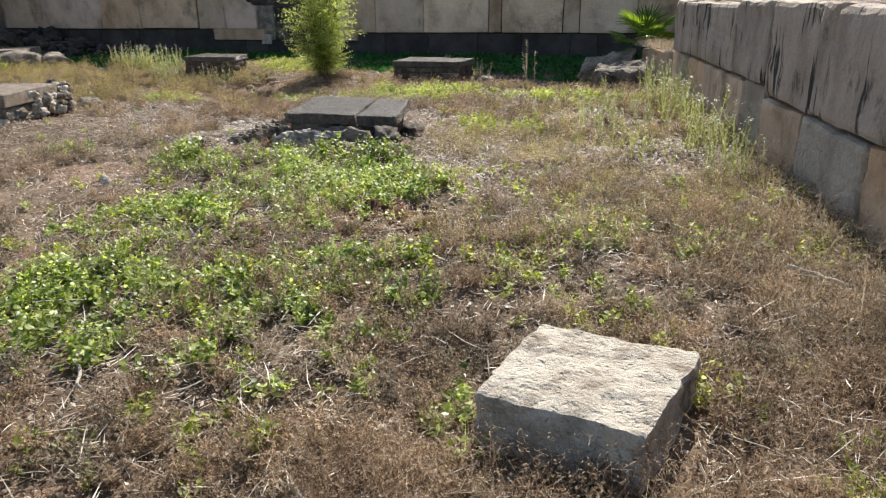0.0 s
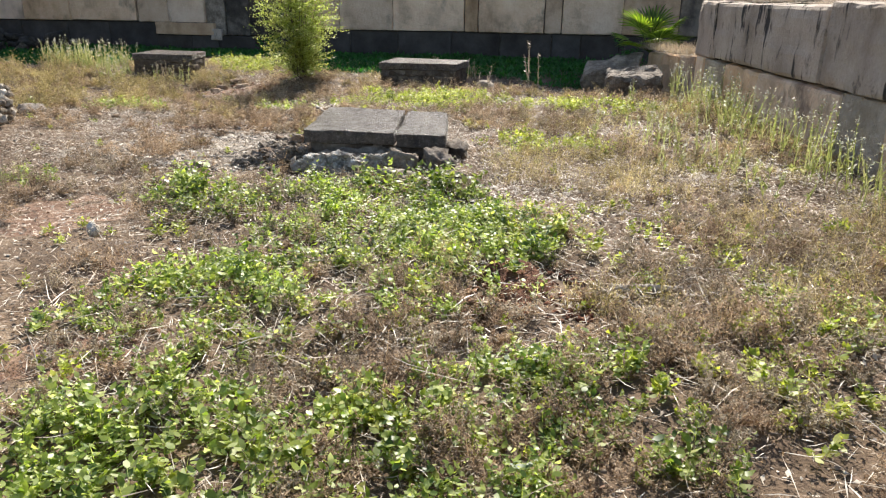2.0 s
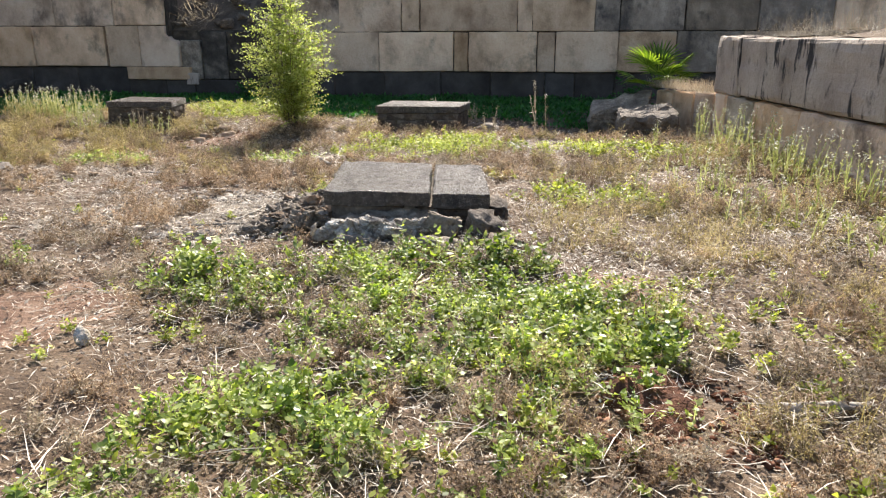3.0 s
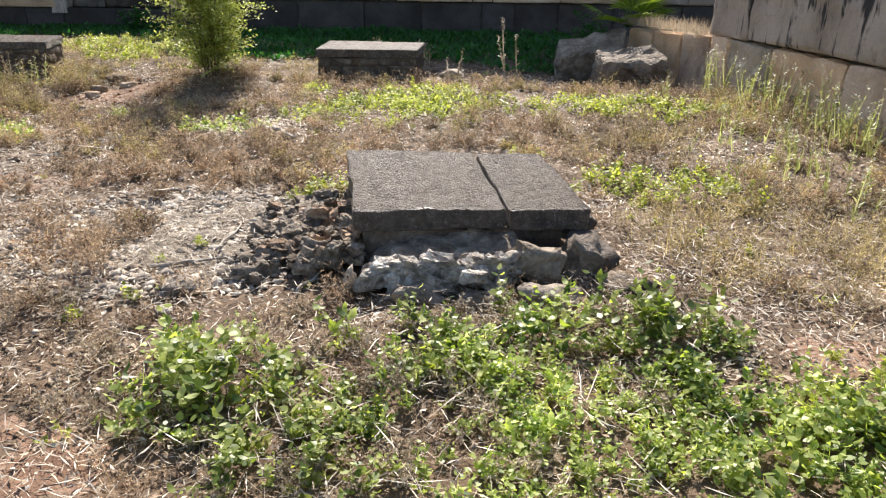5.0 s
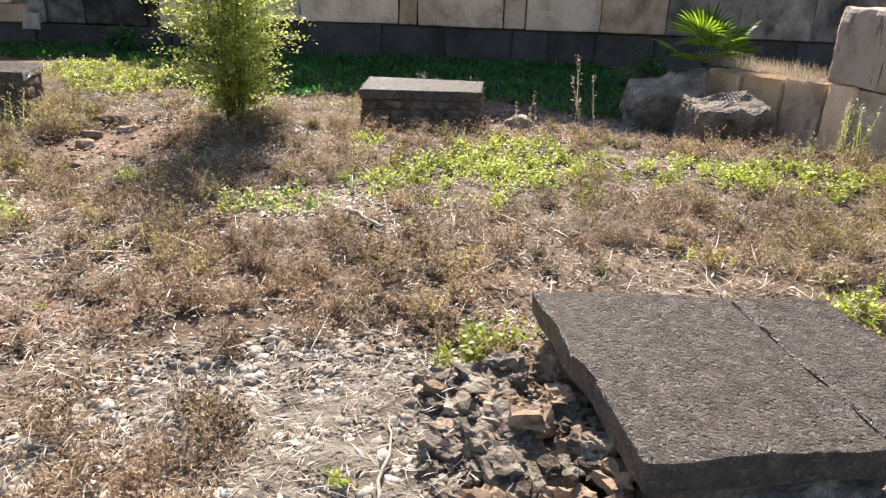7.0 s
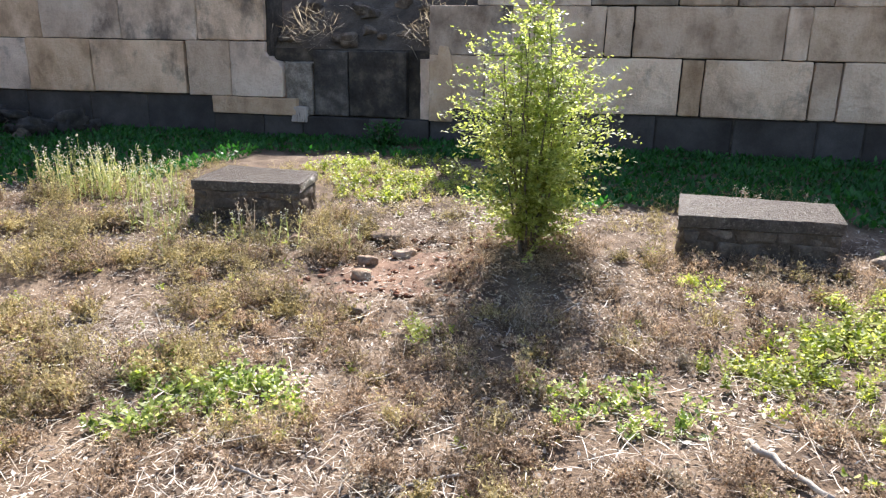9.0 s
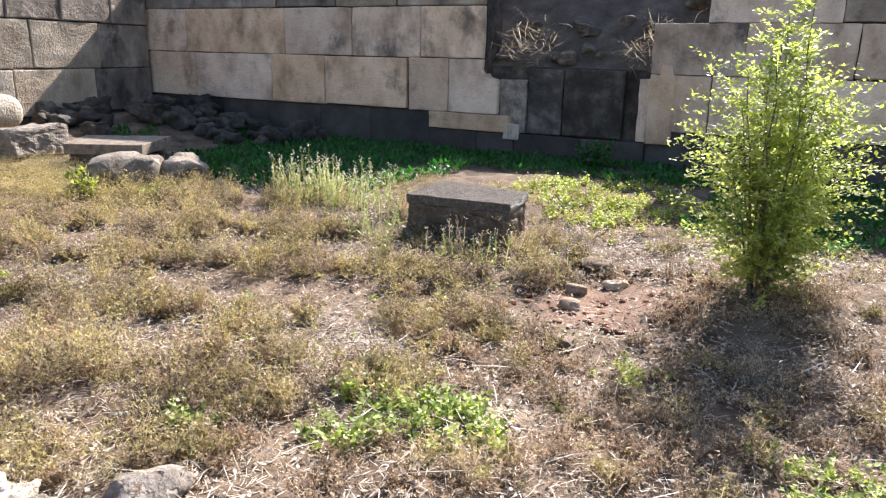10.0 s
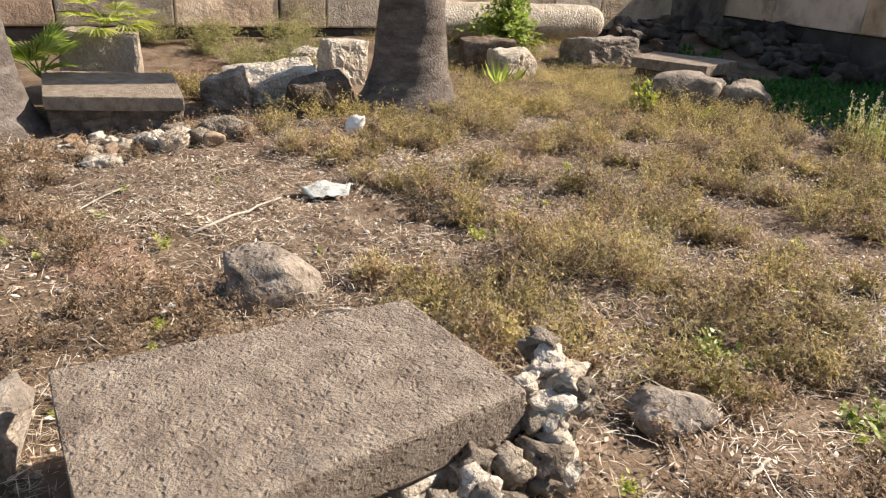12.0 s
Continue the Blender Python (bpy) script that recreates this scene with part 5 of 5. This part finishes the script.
NEAR, FAR, WEST = (-6.4, 1.5, 1.1, 7.6), (-8.6, 0.7, 8.8, 14.3), (-14.0, -8.1, 6.3, 15.0)
bushes("dry_weeds", 190, NEAR, M_DRY, "brown bushy dried weeds with shrivelled leaves", (0.09, 0.23), 18, 6, 7, where=open_)
bushes("dry_weeds", 340, NEAR, M_DRY_GREY, "grey-brown bushy dried weeds with shrivelled leaves", (0.09, 0.23), 18, 6, 7, where=open_)
bushes("dry_weeds", 130, (-2.6, 1.5, 1.2, 5.2), M_DRY, "brown dense dried weeds around a pale block", (0.12, 0.26), 22, 7, 7, where=open_)
bushes("dry_weeds", 270, FAR, M_DRY, "rusty brown bushy dried weeds between litter", (0.11, 0.30), 18, 6, 6, 0.0018, (0.012, 0.024), where=open_)
bushes("dry_weeds", 110, FAR, M_DRY_OLIVE, "olive-brown bushy dried weeds between litter", (0.10, 0.28), 18, 6, 6, 0.0018, (0.012, 0.024), where=open_)
bushes("dry_weeds", 90, FAR, M_DRY_GREY, "grey-brown bushy dried weeds between litter", (0.10, 0.24), 18, 6, 6, 0.0018, (0.012, 0.024), where=open_)
bushes("dry_weeds", 250, WEST, M_DRY, "rusty brown bushy dried weeds on reddish soil", (0.12, 0.36), 20, 8, 6, 0.0018, (0.012, 0.026), 8, 80, where=open_)
bushes("dry_weeds", 230, (-14.6, -8.1, 8.7, 15.0), M_DRY_OLIVE, "olive-gold wispy bushy dried weeds", (0.16, 0.46), 24, 8, 7, 0.0018, (0.012, 0.026), 10, 82, where=open_, apart=0.6)
bushes("dry_weeds", 150, (-14.0, -8.1, 8.4, 15.0), M_DRY_GREY, "grey-brown bushy dried weeds on reddish soil", (0.12, 0.28), 18, 7, 6, 0.0018, (0.012, 0.026), where=open_)
fuzz("dry_weeds", 150, (-16.6, -13.2, 13.2, 14.8), M_DRY_OLIVE, "olive dried weeds around boulders and a tilted slab", (0.12, 0.28), 96, 0.0022, hi=82)
fuzz("dry_weeds", 40, (-7.1, -5.9, 13.2, 13.9), M_DRY, "brown dried weeds round the foot of a shrub", (0.08, 0.18), 96, 0.0020, hi=80)
fuzz("dry_weeds", 30, (-5.4, -3.6, 13.85, 14.2), M_DRY, "brown dried weeds along the foot of a pedestal", (0.08, 0.18), 96, 0.0020, hi=82)
fuzz("dry_weeds", 22, (-10.3, -8.6, 13.95, 14.4), M_DRY_OLIVE, "olive dried weeds along the foot of a pedestal", (0.08, 0.20), 96, 0.0020, hi=82)
fuzz("dry_weeds", 320, (-12, -3.5, 15.0, 17.5), M_DRY_OLIVE, "olive dried weeds behind the pedestals", (0.08, 0.18), 72, 0.0022)
fuzz("dry_weeds", 420, (-2.4, 1.4, 5.0, 12.5), M_DRY_OLIVE, "tan wispy dried weeds beside the low wall", (0.12, 0.26), 110, 0.0018, where=open_, hi=80)
fuzz("dry_weeds", 110, (0.15, 1.7, 2.6, 6.4), M_DRY, "brown wispy dried weeds beside the low wall", (0.18, 0.36), 190, 0.0011, hi=82, cluster=4, spread=0.25)
fuzz("dry_weeds", 46, (0.7, 1.7, 3.6, 7.4), M_DRY_GREY, "tall grey-brown dried weeds against the low wall", (0.32, 0.52), 190, 0.0015, hi=84, cluster=4, spread=0.25)
fuzz("dry_weeds", 70, (-1.1, 0.7, 2.1, 2.62), M_DRY, "brown dried weeds in front of a pale block", (0.13, 0.27), 160, 0.0012, hi=85)
bushes("dry_weeds", 14, (-6.1, -5.35, 7.2, 8.7), M_DRY, "rusty dried shrublets on the mortar floor", (0.14, 0.30), 22, 7, 7, 0.0014, (0.010, 0.022), 10, 80, apart=0.5)
bushes("dry_weeds", 48, (-6.7, -4.5, 9.0, 10.8), M_DRY, "dark brown dried weeds behind the mortar floor", (0.10, 0.24), 20, 7, 6, 0.0016, (0.010, 0.022), apart=0.6)
bushes("dry_weeds", 17, (-9.4, -7.6, 9.0, 10.6), M_DRY, "rusty dried weeds beside a large slab", (0.10, 0.26), 20, 7, 6, 0.0016, (0.010, 0.022), apart=0.6)
bushes("green_bushes", 16, (-19.2, -16.6, 7.4, 10.2), M_FEATHER, "grey-green feathery bushes behind rubble blocks", (0.35, 0.62), 34, 9, 9, 0.003, (0.014, 0.034), 20, 80, apart=0.5)
bushes("dry_weeds", 14, (-17.0, -15.2, 7.7, 9.4), M_DRY_OLIVE, "olive feathery weeds between rubble blocks", (0.22, 0.42), 24, 8, 7, 0.0024, (0.016, 0.035), 10, 80, apart=0.5)
bushes("dry_weeds", 60, (-1.3, 0.7, 3.2, 5.4), M_DRY_GREY, "grey-brown dense dried weeds beside green patches", (0.10, 0.22), 20, 7, 7, apart=0.5)
bushes("dry_weeds", 50, (-1.3, 1.3, 3.4, 6.6), M_DRY, "brown dense dried weeds beside green patches", (0.12, 0.26), 20, 7, 7, apart=0.5)
fuzz("dry_weeds", 420, (-20, -14, 11.3, 16), M_DRY_OLIVE, "olive wispy weeds beside rubble", (0.10, 0.26), 120, 0.0018)

# straw, twigs and dead leaves lying flat
def scatter_flat(name, n, region, mat, label, length, width, category, tilt=14, lift=0.012, mask=None):
    x, y = rng.uniform(region[0], region[1], n), rng.uniform(region[2], region[3], n)
    k = free(x, y) & (fbm(x, y, 1.1, 2.2) > rng.uniform(-1.1, 0.5, n))
    if mask is not None:
        k &= mask(x, y)
    x, y = x[k], y[k]
    m = len(x)
    d, s = ways(m, -4, tilt)
    L = rng.uniform(*length, m)
    W = np.minimum(L * 0.4, rng.uniform(*width, m))
    h = Heap()
    h.add(*quads(np.stack([x, y, gz(x, y) + rng.uniform(0.002, lift, m)], 1), d, s, L, W, rng.uniform(-0.1, 0.12, m)))
    return tagged(h.make(name, mat), label, category, kind="stuff")


scatter_flat("straw_litter", 52000, (-7.5, 1.7, 0.9, 9), M_STRAW, "pale dry straw and stalks strewn over the soil", (0.03, 0.13), (0.0010, 0.0028), "straw", lift=0.07)
scatter_flat("straw_litter", 68000, (-14, 1.2, 7.2, 15.5), M_STRAW, "pale dry straw and stalks strewn over the soil", (0.03, 0.12), (0.0010, 0.0024), "straw", lift=0.07)
scatter_flat("leaf_litter", 95000, (-8, 1.7, 0.9, 9.5), M_CHIP, "brown and grey dead leaf scraps on the soil", (0.010, 0.045), (0.003, 0.010), "leaf litter", 34, 0.025)
scatter_flat("leaf_litter", 125000, (-15, 1.2, 6.5, 16), M_CHIP, "brown and grey dead leaf scraps on the soil", (0.012, 0.055), (0.003, 0.013), "leaf litter", 34, 0.025)


scatter_flat("straw_litter", 1300, (-9.5, -2.5, 8.6, 12.6), M_STRAW, "long bleached dry stalks lying in tangles", (0.12, 0.42), (0.0014, 0.0030), "straw", 16, 0.09)
scatter_flat("straw_litter", 1500, (-4.5, 1.2, 1.2, 7.0), M_STRAW, "long bleached dry stalks lying in tangles", (0.12, 0.35), (0.0014, 0.0028), "straw", 16, 0.09)
scatter_flat("straw_litter", 1200, (-13.5, -8.5, 6.2, 12.0), M_STRAW, "long bleached dry stalks lying in tangles", (0.12, 0.40), (0.0016, 0.0030), "straw", 16, 0.09)


scatter_flat("straw_litter", 52000, (-14.0, -8.4, 6.0, 12.2), M_STRAW, "short pale chaff matted over the soil", (0.03, 0.10), (0.0012, 0.0026), "straw", 20, 0.04)


scatter_flat("straw_litter", 7000, (-9.6, -6.2, 8.7, 11.4), M_STRAW, "short pale chaff matted over the soil", (0.03, 0.11), (0.0014, 0.0030), "straw", 20, 0.05)


# pebbles
def pebbles(n, region, size, mat, label, mask=None):
    x, y = rng.uniform(region[0], region[1], n), rng.uniform(region[2], region[3], n)
    k = free(x, y)
    if mask is not None:
        k &= mask(x, y)
    x, y = x[k], y[k]
    m = len(x)
    o = np.array([(1, 0, 0), (0, 1, 0), (-1, 0, 0), (0, -1, 0), (0, 0, 1), (0, 0, -1), (0.6, 0.6, 0.6), (-0.6, -0.5, 0.6)], float)
    f = np.array([(0, 6, 4), (0, 1, 6), (1, 4, 6), (1, 2, 4), (2, 7, 4), (2, 3, 7), (3, 4, 7), (3, 0, 4), (1, 0, 5), (2, 1, 5), (3, 2, 5), (0, 3, 5)])
    S = rng.uniform(size[0], size[1], (m, 1, 1)) * rng.uniform(0.6, 1.3, (m, 8, 3)) * np.array([1, 1, 0.6])
    a = rng.uniform(0, 6.28, m)
    P = o[None] * S
    X = P[..., 0] * np.cos(a)[:, None] - P[..., 1] * np.sin(a)[:, None]
    Y = P[..., 0] * np.sin(a)[:, None] + P[..., 1] * np.cos(a)[:, None]
    V = np.stack([X + x[:, None], Y + y[:, None], P[..., 2] + (gz(x, y) + 0.006)[:, None]], -1).reshape(-1, 3)
    F = (f[None] + (np.arange(m) * 8)[:, None, None]).reshape(-1, 3)
    return tagged(arrays("pebbles", V, F, mat), label, "pebbles", kind="stuff")


M_CRUMB = leaf_mat("soil_crumb", [(0.11, 0.046, 0.026), (0.20, 0.095, 0.055), (0.29, 0.165, 0.105)], 0, 0.95, 0.1)
M_PEB = leaf_mat("pebble_stone", [(0.18, 0.14, 0.105), (0.36, 0.305, 0.24), (0.58, 0.52, 0.43)], 0, 0.9, 0.2)
pebbles(1500, (-12.5, 1.2, 1.2, 14.5), (0.008, 0.022), M_PEB, "small pale pebbles scattered on soil")
pebbles(2600, (-6.3, -4.2, 7.4, 9.3), (0.008, 0.030), M_PEB, "pebbles and mortar crumbs on the old floor", lambda x, y: in_cells(x, y, ((-5.2, 8.35, 1.05, 0.95),)))
pebbles(420, (-6.3, -4.3, 7.5, 9.3), (0.02, 0.06), M_PEB, "flat pale stones bedded in the mortar floor", lambda x, y: in_cells(x, y, ((-5.2, 8.35, 0.95, 0.85),)))
pebbles(1500, (-14, -8.6, 6.4, 10.2), (0.006, 0.024), M_PEB, "pale stone chips strewn on reddish soil")
pebbles(320, (-2.2, -1.55, 4.9, 5.6), (0.008, 0.030), M_CRUMB, "red soil crumbs thrown from a burrow")
pebbles(170, (-8.4, -6.8, 12.8, 14.4), (0.012, 0.05), M_CRUMB, "pale stone chips beside a pedestal")


# tall flowering stalks
def stalks(name, cells, density, height, mat, fmat, label, flowers=10):
    p = ellipse_points(cells, density)
    n = len(p)
    h = rng.uniform(height[0], height[1], n)
    base = np.stack([p[:, 0], p[:, 1], gz(p[:, 0], p[:, 1])], 1)
    d, s = ways(n, 72, 89)
    heap, fl = Heap(), Heap()
    heap.add(*quads(base, d, s, h, np.full(n, 0.004), rng.uniform(-0.05, 0.05, n)))
    heap.add(*quads(base, d, np.cross(d, s), h, np.full(n, 0.004)))
    per = 16
    i = np.repeat(np.arange(n), per)
    f = rng.uniform(0.15, 0.95, len(i))
    q = base[i] + d[i] * (h[i] * f)[:, None]
    dd, ss = ways(len(i), 10, 65)
    L = rng.uniform(0.03, 0.085, len(i)) * (1.2 - 0.6 * f)
    heap.add(*quads(q, dd, ss, L, L * 0.13, rng.uniform(-0.1, 0.1, len(i))))
    j = np.repeat(np.arange(n), flowers)
    q = base[j] + d[j] * (h[j] * rng.uniform(0.9, 1.04, len(j)))[:, None] + rng.normal(0, 0.012, (len(j), 3))
    dd, ss = ways(len(j), -20, 80)
    L = rng.uniform(0.010, 0.022, len(j))
    fl.add(*quads(q, dd, ss, L, L * 0.4))
    th = tagged(heap.make(name, mat), label, "tall weeds", kind="stuff")
    fl.make("flower_heads", fmat, th)
    return th


RW = tuple((right_x(y) - o, y, 0.28, 0.42) for y, o in ((7.3, 0.45), (8.2, 0.5), (9.0, 0.45), (9.8, 0.6), (10.6, 0.5), (11.4, 0.4), (12.2, 0.35), (12.9, 0.4)))
stalks("flowering_weeds", RW, 52, (0.28, 0.62), M_STALK, M_FLOWER, "tall pale green weeds with white flower heads along the low wall")
stalks("flowering_weeds", ((-1.1, 12.55, 0.35, 0.25), (-0.9, 9.6, 0.7, 1.4), (-0.4, 11.4, 0.5, 0.9), (0.0, 8.0, 0.5, 0.9)), 13, (0.15, 0.42), M_STALK, M_FLOWER, "pale green weeds in front of a boulder")
stalks("flowering_weeds", ((-11.2, 14.75, 0.95, 0.45), (-10.2, 14.0, 0.3, 0.4), (-12.0, 15.1, 0.5, 0.4)), 70, (0.25, 0.62), M_STALK, M_FLOWER, "dense tall pale green flowering weeds beside a pedestal")
stalks("flowering_weeds", ((-9.6, 13.2, 0.15, 0.3), (-8.2, 13.9, 0.3, 0.2), (-9.0, 13.8, 0.5, 0.2)), 26, (0.2, 0.42), M_STALK, M_FLOWER, "sparse green stalks in front of a pedestal")
stalks("dry_stalks", ((-2.55, 14.6, 0.12, 0.12),), 110, (0.6, 0.85), M_DRYSTALK, M_DRYSTALK, "three tall dry seed stalks", 26)
stalks("dry_stalks", ((-4.3, 15.5, 0.8, 0.2), (-9.3, 13.9, 0.5, 0.15), (-3.4, 14.3, 0.25, 0.2)), 30, (0.2, 0.45), M_DRYSTALK, M_DRYSTALK, "thin dry seed stalks around pedestals", 6)

# dry grass over the low wall and terrace
n = 4500
yy = rng.uniform(2.5, 13.7, n)
xx = right_x(yy) + rng.gamma(1.6, 0.55, n) + 0.05
zz = 1.44 + 0.35 * np.clip((xx - right_x(yy) - 0.5) / 3, 0, 1)
d, s = ways(n, 0, 75)
L = rng.uniform(0.10, 0.40, n) * (0.6 + 0.6 * (fbm(xx, yy, 1.3, 4) > -0.1))
hd = Heap()
hd.add(*quads(np.stack([xx, yy, zz], 1), d, s, L, np.full(n, 0.0013), rng.uniform(-0.15, 0.15, n)))
tagged(hd.make("dry_grass", M_DRYSTALK), "tangled dry brown grass on top of the low wall", "dry grass", kind="stuff")
n = 2200
xx, yy = rng.uniform(-0.15, 0.35, n), rng.uniform(14.15, 16.0, n)
d, s = ways(n, 0, 80)
L = rng.uniform(0.06, 0.25, n)
hd = Heap()
hd.add(*quads(np.stack([xx + (14.1 - yy) * 0.32, yy, np.full(n, 0.63)], 1), d, s, L, np.full(n, 0.003), rng.uniform(-0.15, 0.15, n)))
tagged(hd.make("dry_grass", M_DRYSTALK), "pale dry grass on a lower wall course", "dry grass", kind="stuff")
# roots and dry twigs in the broken bay
n = 150
xx = np.concatenate([rng.normal(-11.45, 0.28, n), rng.normal(-9.15, 0.22, n)])
yy = WY + 0.32 + rng.gamma(1.5, 0.16, 2 * n)
d, s = ways(2 * n, -30, 55)
d[:, 1] = -np.abs(d[:, 1])
L = rng.uniform(0.2, 0.65, 2 * n)
hd = Heap()
hd.add(*quads(np.stack([xx, yy, 1.62 + (yy - WY - 0.3) * 0.90 + rng.uniform(0, 0.3, 2 * n)], 1), d, s, L, np.full(2 * n, 0.007), rng.uniform(-0.2, 0.2, 2 * n)))
tagged(hd.make("dry_roots", M_DRY_GREY), "tangle of pale dry roots on the collapsed bay", "roots", kind="stuff")


def shrub(x, y, height, radius, label, seed, leaf=(0.03, 0.055), stems=11, twigs=16, per=26, mat=M_BUSH, name="shrub", profile=None):
    """An upright shrub: tapered stems from one foot, side twigs, small leaves along them."""
    r = np.random.default_rng(seed)
    z0 = G(x, y)
    th = tagged(empty(name, x, y, z0), label, "shrub")
    prof = profile or (lambda f: 1.1 - 0.75 * f)
    heap = Heap()
    for i in range(stems):
        az = 2.4 * i + r.uniform(-0.3, 0.3)
        top = height * (1.0 if i == 0 else r.uniform(0.42, 0.97))
        lean = radius * (0.05 if i == 0 else r.uniform(0.10, 0.55) * (1.15 - 0.75 * top / height))
        pts = [Vector((x + math.cos(az) * (0.07 + lean * t ** 1.1) + r.normal(0, 0.012), y + math.sin(az) * (0.07 + lean * t ** 1.1) + r.normal(0, 0.012), z0 - 0.03 + top * t)) for t in np.linspace(0, 1, 7)]
        under(link_mesh("stem", tube_bm(pts, [0.009 * (1 - 0.8 * t) + 0.002 for t in np.linspace(0, 1, 7)], 6), M_BARK, None, "", True), th)
        for j in range(twigs):
            t = r.uniform(0.02, 1.0) ** 0.9
            q = min(5, int(t * 6))
            p = pts[q].lerp(pts[q + 1], t * 6 - q)
            if p.z - z0 < 0.03 * height:
                continue
            f = (p.z - z0) / height
            L = radius * prof(f) * r.uniform(0.35, 1.0)
            a2 = r.uniform(0, 6.28)
            d = Vector((math.cos(a2), math.sin(a2), r.uniform(0.0, 0.75))).normalized()
            u = np.linspace(0.08, 1, per) ** 0.8
            base = np.array(p)[None] + np.array(d)[None] * (L * u)[:, None] + r.normal(0, 0.012, (per, 3))
            base[:, 2] -= 0.10 * L * u ** 2
            sd = np.array(d.cross(Vector((0, 0, 1))).normalized())[None]
            heap.add(*quads(np.array(p)[None], np.array(d)[None], sd, [L], [0.0035]))
            dd, ss = ways(per, -20, 60, r)
            LL = r.uniform(*leaf, per)
            heap.add(*quads(base, dd, ss, LL, LL * r.uniform(0.24, 0.36, per), r.uniform(-0.1, 0.15, per)))
    under(heap.make("crown", mat), th)
    return th


shrub(-6.48, 13.75, 2.22, 0.80, "young dense conical evergreen shrub with small bright leaves", 3, (0.028, 0.052), 14, 56, 26,
      profile=lambda f: 0.62 + 1.6 * f if f < 0.2 else (0.94 - 0.25 * (f - 0.2) if f < 0.6 else 0.84 - 1.35 * (f - 0.6)))
shrub(-18.6, 13.5, 1.1, 0.85, "grey-green leafy shrub in front of a fallen column", 4, (0.07, 0.13), 9, 20, 16, M_STRAP)
shrub(-14.15, 13.45, 0.45, 0.30, "small leafy plant beside a boulder", 5, (0.05, 0.09), 5, 6, 7, M_LEAF_Y)
shrub(-13.75, 14.1, 0.22, 0.22, "small leafy plant beside a boulder", 6, (0.05, 0.08), 4, 4, 6, M_LEAF_Y)
shrub(-9.6, 19.6, 0.45, 0.5, "dark leafy plant at the foot of the wall", 7, (0.06, 0.1), 7, 10, 10, M_LAWN)
shrub(-0.75, 17.5, 0.7, 0.5, "dark leafy plant near the wall", 8, (0.05, 0.09), 7, 10, 10, M_LAWN)


# strap-leaved tuft at the foot of the palm
def tuft(x, y, n, size, label, seed):
    r = np.random.default_rng(seed)
    h = Heap()
    d, s = ways(n, 25, 75, r)
    p = np.repeat(np.array([[x, y, G(x, y)]]), n, 0) + r.normal(0, 0.03, (n, 3)) * [1, 1, 0.1]
    h.add(*quads(p, d, s, r.uniform(size * 0.6, size, n), np.full(n, 0.022), r.uniform(-0.02, 0.12, n)))
    return tagged(h.make("strap_plant", M_STRAP), label, "plant")


tuft(-16.15, 12.3, 16, 0.55, "pale green strap-leaved plant beside a palm", 1)
tuft(-16.45, 12.7, 10, 0.4, "pale green strap-leaved plant beside a palm", 2)


# ---- fallen sticks ----
def stick(x0, y0, x1, y1, r, label, seed, mat=M_STICK, lift=0.02):
    q = np.random.default_rng(seed)
    n = 8
    pts = []
    for i in range(n):
        f = i / (n - 1)
        X, Y = x0 + (x1 - x0) * f + q.normal(0, 0.010), y0 + (y1 - y0) * f + q.normal(0, 0.010)
        pts.append((X, Y, G(X, Y) + lift + 0.008 * math.sin(3 * f + seed)))
    return tagged(link_mesh("stick", tube_bm(pts, [r * (1 - 0.5 * i / n) * q.uniform(0.85, 1.1) for i in range(n)], 7), mat, None, "", True), label, "stick", "fallen sticks")


STICKS = ((0.65, 4.75, 0.93, 4.46, 0.012, 0.10), (-1.47, 5.34, -1.09, 5.40, 0.028, 0.03), (-5.15, 10.95, -4.89, 10.57, 0.020, 0.05), (-6.06, 10.55, -5.93, 9.97, 0.011, 0.04),
          (-6.02, 10.21, -5.82, 9.46, 0.011, 0.06), (-10.94, 7.89, -11.5, 8.54, 0.012, 0.03), (-9.67, 8.44, -9.46, 9.28, 0.009, 0.03), (-5.18, 7.76, -4.73, 7.93, 0.010, 0.03),
          (-4.86, 7.99, -4.84, 8.41, 0.008, 0.04), (-4.35, 7.5, -4.2, 7.95, 0.010, 0.03), (-6.4, 10.5, -6.95, 10.1, 0.009, 0.03), (-7.63, 10.36, -7.2, 10.2, 0.010, 0.03),
          (-2.6, 3.0, -2.2, 2.6, 0.010, 0.03), (-0.9, 2.1, -1.2, 2.4, 0.012, 0.04), (0.35, 2.6, 0.8, 2.3, 0.012, 0.04), (-7.96, 9.62, -8.08, 9.83, 0.012, 0.03), (-11.2, 7.0, -11.9, 7.5, 0.009, 0.03))
for i, (a, b, c, d_, r0, up) in enumerate(STICKS):
    stick(a, b, c, d_, r0, "bleached dry stick lying on litter", i, lift=up)
